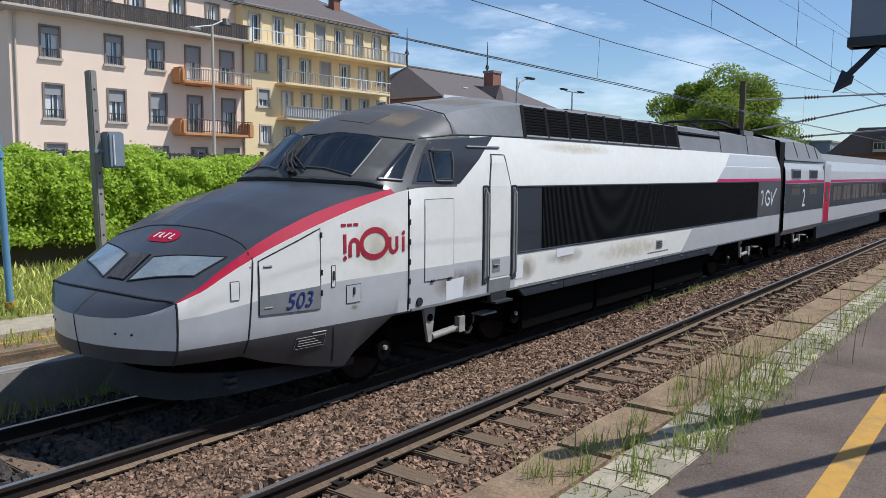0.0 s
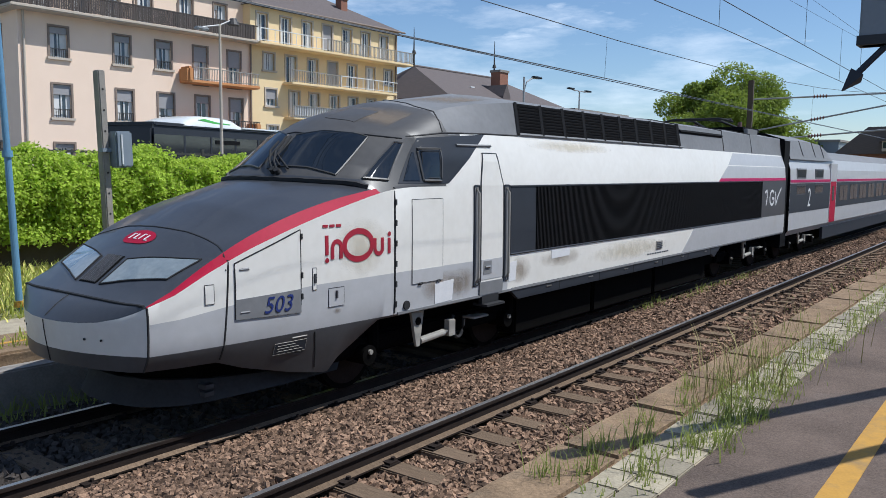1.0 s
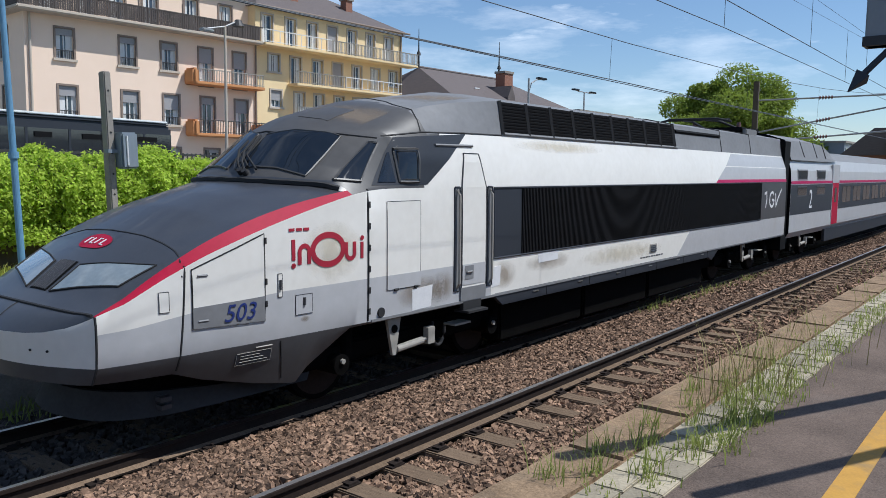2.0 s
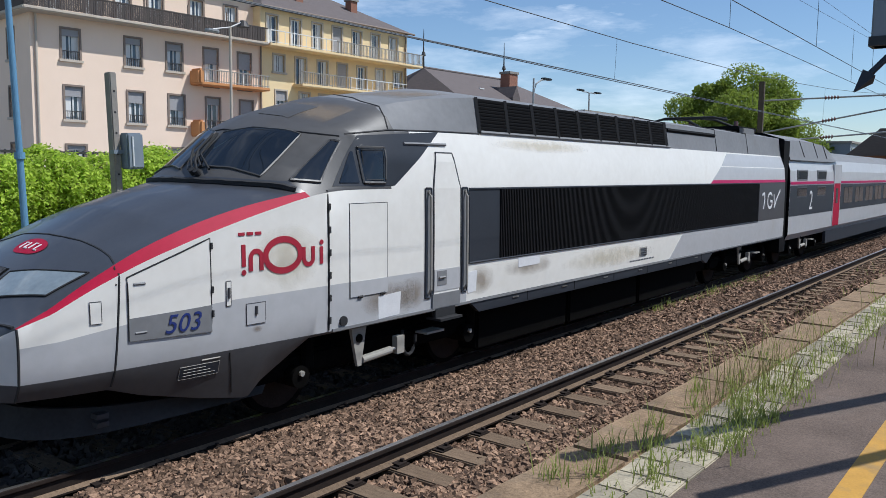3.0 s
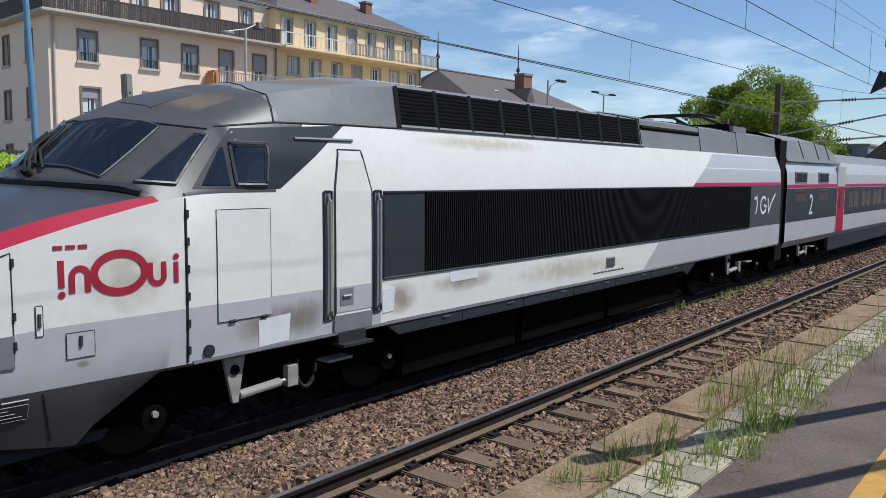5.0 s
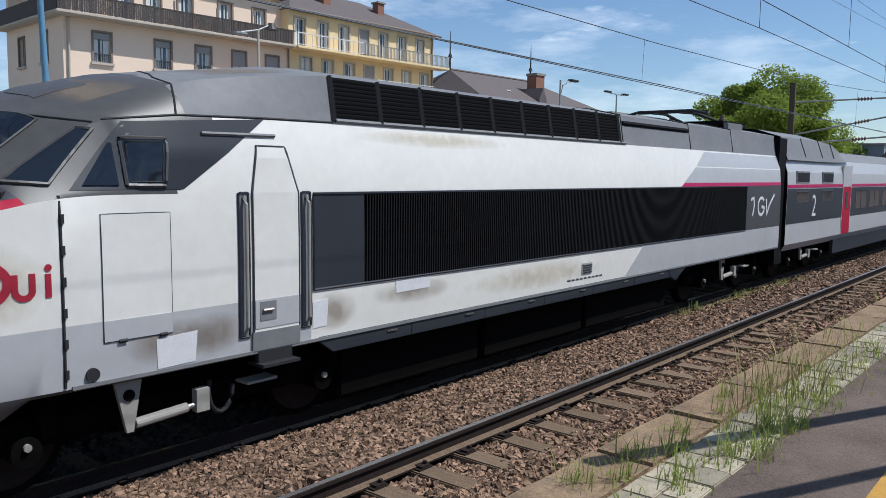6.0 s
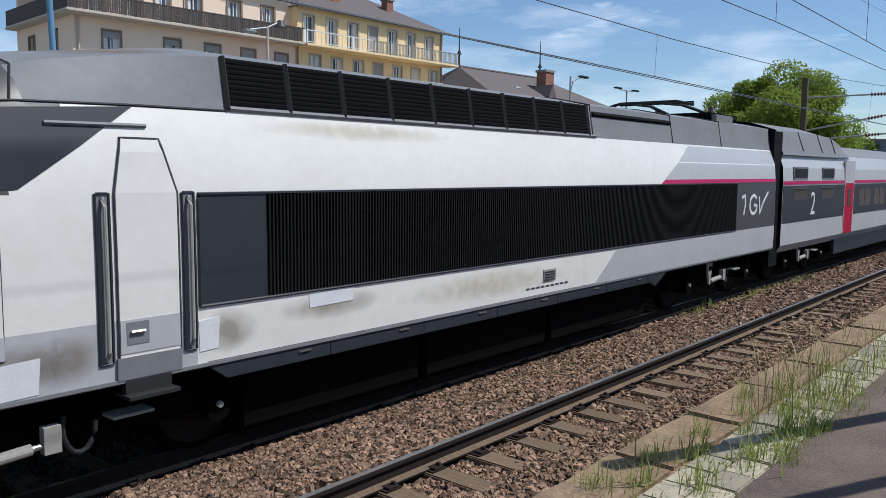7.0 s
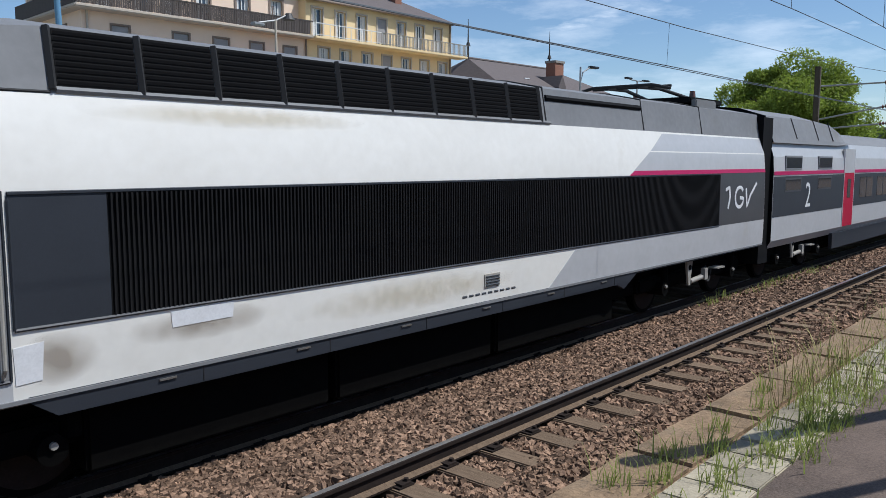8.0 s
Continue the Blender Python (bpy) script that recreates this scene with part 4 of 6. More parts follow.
pl.data.set_sharp_from_angle(angle=radians(24))
for z in (0.40, 0.475):
    part("marking_plate", B(5.02, 5.13, -0.955, -0.85, z - 0.022, z + 0.022), M["ink"], pl)
part("underframe", B(6.1, 24.3, -0.98, 0.98, 0.40, 0.90, bevel=0.05), M["under"], train, "grimy underframe, darkened to black like the shade below the train")
# block added to fill the gap behind the plough with shade black
part("nose_frame", prism(bmesh.new(), [(4.8, -0.55), (5.1, -0.82), (6.15, -0.93), (6.15, 0.93), (5.1, 0.82), (4.8, 0.55)], "z", 0.40, 0.84), M["under"], train, "black block added behind the plough to fill the shaded gap")
sk = part("side_skirt", prism(bmesh.new(), [(9.9, 0.92), (10.1, 0.78), (18.4, 0.78), (18.6, 0.70), (19.0, 0.90), (24.4, 0.90), (24.4, 0.96), (9.9, 0.96)], "y", -1.40, -1.34), M["slate"], train, "dark grey side skirt with inspection flaps")
for k in range(6):
    part("flap_latch", B(10.9 + 1.4 * k, 11.05 + 1.4 * k, -1.415, -1.39, 0.87, 0.885), M["steel"], sk)
    part("flap_joint", B(11.3 + 1.4 * k, 11.31 + 1.4 * k, -1.405, -1.39, 0.79, 0.93), M["rubber"], sk)
part("sill_rail", B(7.4, 24.45, -1.415, -1.36, 0.925, 0.955), M["roof"], body)
WHEELS = []


def bogie(x, wb):
    b = part("bogie", B(x - wb / 2 - 0.7, x + wb / 2 + 0.7, -1.08, -0.92, 0.42, 0.68, bevel=0.04), M["under"], train, "bogie frame, blackened for the shade under the train")
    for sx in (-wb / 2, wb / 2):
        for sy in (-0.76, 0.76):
            w = part("wheel", cyl(bmesh.new(), (0, -0.07, 0), (0, 0.07, 0), 0.46, n=32), M["under"], train, "rail wheel, blackened for the shade under the train")
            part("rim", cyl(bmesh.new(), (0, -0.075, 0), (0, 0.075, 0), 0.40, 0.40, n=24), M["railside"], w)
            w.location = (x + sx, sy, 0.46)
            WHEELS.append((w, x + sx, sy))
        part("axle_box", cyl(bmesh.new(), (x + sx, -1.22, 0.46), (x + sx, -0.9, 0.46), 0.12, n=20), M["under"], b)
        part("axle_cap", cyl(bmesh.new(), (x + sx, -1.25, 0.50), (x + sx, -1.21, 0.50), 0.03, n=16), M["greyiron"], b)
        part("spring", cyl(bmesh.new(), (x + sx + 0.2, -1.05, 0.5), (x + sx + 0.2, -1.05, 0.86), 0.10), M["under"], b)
    x -= 0.5
    tri = prism(bmesh.new(), [(x - 0.33, 0.88), (x - 0.09, 0.88), (x - 0.17, 0.44), (x - 0.23, 0.44)], "y", -1.30, -1.26)
    t = part("damper_bracket", tri, M["greyiron"], b, "pale triangular damper bracket")
    part("hole", cyl(bmesh.new(), (x - 0.21, -1.315, 0.76), (x - 0.21, -1.255, 0.76), 0.05), M["under"], t)
    d = part("yaw_damper", cyl(bmesh.new(), (x - 0.15, -1.28, 0.50), (x + 0.34, -1.28, 0.53), 0.045), M["greyiron"], b, "pale yaw damper cylinder")
    part("rod", cyl(bmesh.new(), (x + 0.34, -1.28, 0.53), (x + 0.52, -1.28, 0.54), 0.025), M["steel"], d)
    part("bracket", B(x + 0.42, x + 0.55, -1.32, -1.24, 0.47, 0.68), M["greyiron"], b)
    part("hose", tube(bmesh.new(), [(x + 0.72 + 0.13 * math.cos(a), -1.24, 0.62 + 0.22 * math.sin(a)) for a in [math.pi * (0.85 + 0.13 * i) for i in range(10)]], 0.022), M["rubber"], b)
    part("step_bracket", B(x + 0.95, x + 1.3, -1.34, -1.15, 0.62, 0.645), M["greyiron"], b)


bogie(8.62, 3.0)
bogie(21.9, 3.0)
bogie(27.5, 3.0)


# first trailers
def trailer(x0, x1, first):
    sec = [(1.30, 0.78), (1.405, 0.95), (1.405, 2.43), (1.385, 2.75), (1.28, 3.10), (1.02, 3.32), (0.5, 3.44), (0, 3.47)]
    bm = bmesh.new()
    rows = []
    for x in (x0, x1):
        rows.append([bm.verts.new((x, -y, z)) for y, z in sec] + [bm.verts.new((x, y, z)) for y, z in sec[-2::-1]])
    n = len(rows[0])
    for j in range(n - 1):
        k = j if j < 7 else 13 - j
        f = bm.faces.new((rows[0][j], rows[0][j + 1], rows[1][j + 1], rows[1][j]))
        f.material_index = 0 if k < 4 else 1
    bm.faces.new(rows[0]).material_index = 2
    bm.faces.new(rows[1]).material_index = 2
    tb = part("trailer_body", bm, [M["grey"], M["roof"], M["black"]], train, "grey passenger trailer with a dark window band")
    y = -1.405
    part("window_band", B(x0 + 0.02, x1 - 0.02, y - 0.006, y + 0.01, 1.46, 2.33), M["slate"], tb, "dark grey window band")
    part("magenta_line", B(x0 + 0.02, x1 - 0.02, y - 0.010, y + 0.01, 2.36, 2.44), M["magenta"], tb)
    dx = x0 + 5.3 if first else x0 + 3
    d = part("door", B(dx, dx + 0.95, y - 0.016, y + 0.02, 0.95, 2.36, bevel=0.006), M["red"], tb, "carmine passenger door")
    part("door_top", B(dx, dx + 0.95, y - 0.014, y + 0.05, 2.36, 2.98), M["grey"], d)
    part("window", B(dx + 0.32, dx + 0.63, y - 0.022, y, 1.7, 2.2, bevel=0.006), M["glass"], d)
    for e in (dx - 0.015, dx + 0.95):
        part("jamb", B(e, e + 0.02, y - 0.018, y + 0.02, 0.95, 2.98), M["letter"], d)
    if first:
        for wx in (0.75, 3.1):
            for z0 in (2.50, 2.01):
                w = part("small_window", B(x0 + wx, x0 + wx + 1.05, y - 0.014, y + 0.03, z0, z0 + 0.25, bevel=0.01), M["busglass"], tb, "small letterbox window")
                part("edge", B(x0 + wx - 0.03, x0 + wx + 1.08, y - 0.010, y + 0.03, z0 - 0.03, z0 + 0.28), M["roof" if z0 > 2.4 else "dark"], w)
    wx = dx + 1.6
    while wx + 1.4 < x1 - 0.6:
        w = part("window", B(wx, wx + 1.4, y - 0.012, y + 0.02, 1.66, 2.24, bevel=0.01), M["busglass"], tb)
        part("sash", B(wx + 0.68, wx + 0.72, y - 0.016, y, 1.66, 2.24), M["slate"], w)
        wx += 1.9
    part("skirt", B(x0 + 4.6, x1 - 3.4, -1.39, -1.3, 0.42, 0.82), M["slate"], tb, "dark side skirt")
    part("underframe", B(x0 + 0.3, x1 - 0.3, -1.1, 1.1, 0.4, 0.85), M["under"], tb)
    return tb


ft = trailer(24.98, 46.5, True)
# raised fairing over the first trailer's end
bm = bmesh.new()
rows = []
for x, s in ((25.0, 1.0), (28.4, 1.0), (29.6, 0.9), (30.5, 0.55), (31.0, 0.0)):
    rows.append([bm.verts.new((x, y, 3.14 + (z - 3.14) * s - (1 - s) * 0.02)) for y, z in ((-1.37, 3.05), (-1.33, 3.16), (-1.17, 3.62), (-0.6, 3.80), (0, 3.86), (0.6, 3.80), (1.17, 3.62), (1.33, 3.16), (1.37, 3.05))])
for a, b in zip(rows[:-1], rows[1:]):
    for j in range(8):
        bm.faces.new((a[j], a[j + 1], b[j + 1], b[j]))
bm.faces.new(rows[0]).material_index = 1
bm.faces.new(rows[-1])
part("roof_fairing", bm, [M["roof"], M["black"]], ft, "silver grey roof fairing")
for x in (26.6, 28.2, 29.4):
    part("fairing_joint", tube(bmesh.new(), [(x, -1.34, 3.16), (x, -1.175, 3.63)], 0.012, 5), M["rubber"], ft)
part("gangway_gap", B(24.47, 25.02, -1.33, 1.33, 0.5, 3.56), M["black"], train, "black rubber gap between two cars")
# boxes close the view through; their black is deep shade put into colour
for x0, x1 in ((10.4, 12.9), (13.0, 15.6), (15.7, 18.7)):
    part("equipment_box", B(x0, x1, -1.16, 1.16, 0.17, 0.8, bevel=0.03), M["under"], train, "underfloor equipment box, its black standing in for deep shade")
trailer(46.8, 65.4, False)
trailer(65.7, 84.3, False)


# lettering on the train
def text_mesh(s, size, depth=0.002, shear=0.0):
    cu = bpy.data.curves.new("text", "FONT")
    cu.body, cu.size, cu.extrude, cu.shear = s, size, depth, shear
    cu.resolution_u = 4
    ob = bpy.data.objects.new("text", cu)
    scene.collection.objects.link(ob)
    me = bpy.data.meshes.new_from_object(ob.evaluated_get(bpy.context.evaluated_depsgraph_get()))
    bpy.data.objects.remove(ob)
    return me


def flank_text(s, x, z, size, material, parent, name, off=0.012, shear=0.0, yy=None):
    me = text_mesh(s, size, 0.002, shear)
    for v in me.vertices:
        u, w, dd = v.co
        if yy is None:
            q = on_skin(x + u, z + w, "side", off + dd)
            v.co = q
        else:
            v.co = (x + u, yy - dd, z + w)
    me.materials.clear()
    me.materials.append(material)
    ob = new(name, me)
    ob.parent = parent
    return ob


flank_text("503", 5.45, 1.20, 0.235, M["navy"], hatch, "fleet_number", 0.02, 0.25)
flank_text("2", 27.12, 1.60, 0.82, M["letter"], ft, "class_number", yy=-1.417)

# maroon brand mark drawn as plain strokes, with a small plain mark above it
BR = mat("maroon_mark", (0.36, 0.02, 0.04), rough=0.4, scale=5)
logo = empty("brand_mark")
logo.parent = train
logo["label"] = "maroon ring and bar mark on the flank"


def flat_ring(cx, cz, rx, rz, w, a0=0.0, a1=2 * math.pi, n=40):
    bm = bmesh.new()
    prev = None
    for i in range(n + 1):
        a = a0 + (a1 - a0) * i / n
        pr = [bm.verts.new(on_skin(cx + (rx + s) * math.cos(a), cz + (rz + s) * math.sin(a), "side", 0.007)) for s in (-w / 2, w / 2)]
        if prev:
            bm.faces.new((prev[0], prev[1], pr[1], pr[0]))
        prev = pr
    return bm


def flat_bar(x0, x1, z0, z1):
    return inset(rect(x0, x1, z0, z1), 3, 3, "side", 0.007)


part("ring", flat_ring(6.745, 1.80, 0.215, 0.155, 0.065), BR, logo)
part("bar", flat_bar(6.255, 6.30, 1.72, 1.93), BR, logo)
part("dot", flat_ring(6.277, 1.665, 0.012, 0.012, 0.03), BR, logo)
part("arch", flat_ring(6.42, 1.80, 0.062, 0.06, 0.048, 0, math.pi, 16), BR, logo)
part("bar", flat_bar(6.334, 6.380, 1.67, 1.80), BR, logo)
part("bar", flat_bar(6.458, 6.504, 1.67, 1.80), BR, logo)
part("arch", flat_ring(7.07, 1.74, 0.062, 0.06, 0.048, math.pi, 2 * math.pi, 16), BR, logo)
part("bar", flat_bar(6.985, 7.030, 1.74, 1.86), BR, logo)
part("bar", flat_bar(7.108, 7.154, 1.74, 1.86), BR, logo)
part("bar", flat_bar(7.225, 7.268, 1.67, 1.85), BR, logo)
part("dot", flat_ring(7.247, 1.895, 0.012, 0.012, 0.03), BR, logo)
for x0, x1, z0, z1 in ((6.225, 6.295, 2.015, 2.045), (6.320, 6.390, 2.015, 2.045), (6.415, 6.485, 2.015, 2.045)):
    part("small_stroke", flat_bar(x0, x1, z0, z1), BR, logo)
pl2 = skin_part("data_plate", rect(5.62, 6.02, 0.74, 0.86), M["slate"], "side", 0.008, 4, 2, "small data plate with pale lines")
part("edge", outline(rect(5.62, 6.02, 0.74, 0.86), 0.003, "side", 0.006), M["greyiron"], pl2)
for k in range(3):
    part("line", outline([(5.66, 0.77 + 0.03 * k), (5.98 - 0.05 * k, 0.77 + 0.03 * k)], 0.003, "side", 0.008, False, 3), M["greyiron"], pl2)
part("code_bar", outline([(5.83, 0.895), (6.02, 0.895)], 0.008, "side", 0.002, False, 3), M["greyiron"], pl2)
v = skin_part("small_vent", rect(15.12, 15.42, 1.13, 1.29), M["greyiron"], "side", 0.012, 2, 2, "small slatted vent")
for k in range(4):
    part("slat", outline([(15.14, 1.155 + 0.035 * k), (15.40, 1.155 + 0.035 * k)], 0.008, "side", 0.018, False, 3), M["slate"], v)
for k in range(9):
    part("code_bar", outline([(14.72 + 0.12 * k, 1.06), (14.80 + 0.12 * k, 1.06)], 0.016, "side", -0.006, False, 2), M["slate"], body)



# ---- houses across the street ----
HX, HY, HR = 18.44, 32.53, -3.0
SZ = 1.3


def holed_wall(u0, u1, z0, z1, y0, y1, holes):
    """A wall along u with real openings (u0, u1, z0, z1)."""
    us = sorted({u0, u1, *[h[0] for h in holes], *[h[1] for h in holes]})
    zs = sorted({z0, z1, *[h[2] for h in holes], *[h[3] for h in holes]})
    bm = bmesh.new()
    for a, b in zip(us[:-1], us[1:]):
        run = None
        for c, d in zip(zs[:-1], zs[1:]):
            solid = not any(h[0] <= (a + b) / 2 <= h[1] and h[2] <= (c + d) / 2 <= h[3] for h in holes)
            if solid:
                run = (run[0], d) if run else (c, d)
            if (not solid or d == zs[-1]) and run:
                box(bm, a, b, y0, y1, *run)
                run = None
    return bm


def window(house, u0, u1, z0, z1, y=0.0, surround="frame", shut=0.0, rail=False, sill=True, leaves=2):
    w = part("window", frame_box(u0, u1, z0, z1, 0.10, y - 0.05, y + 0.06), M[surround], house)
    part("pane", B(u0, u1, y + 0.17, y + 0.19, z0, z1), M["pane"], w)
    part("casement", frame_box(u0 + 0.06, u1 - 0.06, z0 + 0.06, z1 - 0.06, 0.045, y + 0.12, y + 0.165), M["whitewood"], w)
    for k in range(1, leaves):
        c = u0 + (u1 - u0) * k / leaves
        part("mullion", B(c - 0.035, c + 0.035, y + 0.118, y + 0.163, z0 + 0.05, z1 - 0.05), M["whitewood"], w)
    part("curtain", B(u0 + 0.05, u0 + (u1 - u0) * random.uniform(0.2, 0.45), y + 0.155, y + 0.168, z0, z1), M["whitewood"], w)
    part("curtain", B(u1 - (u1 - u0) * random.uniform(0.1, 0.4), u1 - 0.05, y + 0.155, y + 0.168, z0, z1), M["whitewood"], w)
    if shut > 0:
        part("roller_shutter", B(u0, u1, y + 0.05, y + 0.10, z1 - (z1 - z0) * shut, z1), M["shutter"], w)
    if rail:
        bm = bmesh.new()
        for k in range(9):
            x = u0 + (u1 - u0) * k / 8
            box(bm, x - 0.012, x + 0.012, y - 0.03, y - 0.01, z0, z0 + 0.42)
        box(bm, u0, u1, y - 0.04, y, z0 + 0.40, z0 + 0.44)
        part("guard_rail", bm, M["iron"], w)
    if sill:
        part("sill", B(u0 - 0.16, u1 + 0.16, y - 0.12, y + 0.1, z0 - 0.12, z0), M["trim" if surround == "frame" else surround], w)
    return w


def frame_box(u0, u1, z0, z1, t, y0, y1):
    """A rectangular frame of one piece round the opening."""
    bm = bmesh.new()
    out = [(u0 - t, z0 - t), (u1 + t, z0 - t), (u1 + t, z1 + t), (u0 - t, z1 + t)]
    inn = [(u0, z0), (u1, z0), (u1, z1), (u0, z1)]
    r = [[bm.verts.new((u, y, z)) for u, z in ring] for ring, y in ((out, y0), (inn, y0), (inn, y1), (out, y1))]
    for k in range(4):
        for i in range(4):
            j = (i + 1) % 4
            bm.faces.new((r[k][i], r[k][j], r[(k + 1) % 4][j], r[(k + 1) % 4][i]))
    return bm


def railing(parent, u0, u1, z0, z1, y, material, gap=0.12, w=0.03):
    r = part("railing", B(u0, u1, y - 0.03, y + 0.03, z1 - 0.05, z1), M[material], parent)
    part("bottom_rail", B(u0, u1, y - 0.02, y + 0.02, z0 + 0.06, z0 + 0.10), M[material], r)
    bm = bmesh.new()
    x = u0
    while x < u1:
        box(bm, x, x + w, y - 0.012, y + 0.012, z0, z1 - 0.04)
        x += gap
    stuff(part("slatting", bm, M[material], r), "", "")
    return r


def salmon_house():
    h = tagged(empty("apartment_house", HX, HY, 0, HR), "salmon rendered apartment house with orange balconies across the street", "building")
    holes, wins = [], []
    for (a, b), s1, s2 in (((1.50, 2.38), .22, .30), ((4.82, 5.70), .22, .36), ((7.22, 8.12), .25, .50)):
        wins += [(a, b, 7.93, 9.42, s1, True), (a + .08, b + .10, 4.95, 6.60, s2, True)]
    for (a, b), s1, s2 in (((9.55, 10.42), .40, .18), ((11.86, 12.72), .45, .35)):
        wins += [(a, b, 7.30, 9.42, s1, False), (a + .10, b + .10, 4.45, 6.62, s2, False)]
    for a in (1.6, 4.9, 7.3, 9.85, 12.1):
        wins.append((a, a + 0.95, 2.2, 3.65, 0.15, True))
    part("wall", holed_wall(0, 13.5, SZ, 10.0, 0, 0.35, [w[:4] for w in wins]), M["pink"], h, "salmon rendered wall with weather stains")
    for a, b, c, d, s, r in wins:
        window(h, a, b, c, d, 0.0, "frame", s, r, r)
    part("back_wall", B(0.02, 13.5, 7.3, 7.6, SZ, 13.0), M["pink"], h)
    side = [(1.9, 2.7, z, z + 1.5) for z in (2.2, 5.05, 7.93)] + [(5.0, 5.8, z, z + 1.5) for z in (2.2, 5.05, 7.93)]
    bm = holed_wall(0.35, 7.6, SZ, 10.0, 0, 0.35, side)
    for v in bm.verts:
        v.co = (v.co.y, v.co.x, v.co.z)
    part("side_wall", bm, M["pink"], h)
    for a, b, c, d in side:
        bm = bmesh.new()
        box(bm, 0.2, 0.22, a, b, c, d)
        w = part("window", bm, M["pane"], h)
        part("surround", B(-0.05, 0.06, a - 0.1, a, c - 0.1, d + 0.1), M["frame"], w)
        part("surround", B(-0.05, 0.06, b, b + 0.1, c - 0.1, d + 0.1), M["frame"], w)
        part("sill", B(-0.12, 0.1, a - 0.15, b + 0.15, c - 0.12, c), M["trim"], w)
        part("casement", B(0.13, 0.17, (a + b) / 2 - 0.05, (a + b) / 2 + 0.05, c, d), M["whitewood"], w)
        part("head", B(-0.05, 0.06, a - 0.1, b + 0.1, d, d + 0.1), M["frame"], w)
    # cornice terrace and set-back top floor
    part("cornice", B(-0.6, 13.5, -0.85, 7.7, 10.0, 10.18, bevel=0.05), M["trim"], h, "pale stone cornice")
    tw = [(a, a + 0.85, 10.25, 12.2) for a in (1.0, 3.1, 4.7, 6.6, 9.15, 11.45)]
    part("top_wall", holed_wall(0.7, 13.5, 10.18, 13.0, 0.75, 1.05, tw), M["pink"], h)
    part("top_side_wall", B(0.7, 1.0, 1.05, 7.6, 10.18, 13.0), M["pink"], h)
    for a, b, c, d in tw:
        window(h, a, b, c, d, 0.75, "frame", 0.0, False, False)
    part("roof", B(0.3, 13.6, 0.3, 8.0, 13.0, 13.25), M["slateroof"], h)
    tr = part("terrace_rail", B(-0.55, 13.45, -0.80, -0.74, 10.95, 11.02), M["balwood"], h, "dark weathered slatted terrace rail")
    k = 0
    while k * 0.115 < 13.8:
        part("slat", B(-0.53 + 0.115 * k, -0.435 + 0.115 * k, -0.79, -0.76, 10.2, 10.97), M["balwood"], tr)
        k += 1
    part("side_rail", B(-0.55, -0.51, -0.74, 7.6, 10.2, 11.0), M["balwood"], h)
    for x in (2.6, 5.8, 8.4, 10.9):
        b = part("bracket_post", cyl(bmesh.new(), (x, -0.3, 10.2), (x, -0.3, 11.6), 0.05), M["frame"], h)
    # two orange balconies
    for z, gz in ((7.25, 8.15), (4.36, 5.3)):
        bal = part("balcony", B(8.62, 13.45, -1.0, 0.0, z, z + 0.18, bevel=0.04), M["orange"], h, "rounded orange balcony")
        part("end_wall", B(8.55, 8.95, -1.05, 0.0, z, gz, bevel=0.12), M["orange"], bal)
        if z < 5:
            part("end_wall", B(13.1, 13.45, -1.05, 0.0, z, gz - 0.1, bevel=0.05), M["orange"], bal)
        railing(h, 8.95, 13.4, z + 0.18, gz, -0.95, "greyiron" if z > 5 else "iron", 0.11)
    part("drain_pipe", cyl(bmesh.new(), (0.25, -0.08, SZ), (0.25, -0.08, 10.0), 0.06), M["trim"], h)
    part("drain_pipe", cyl(bmesh.new(), (13.42, -0.1, SZ), (13.42, -0.1, 10.9), 0.06), M["frame"], h)


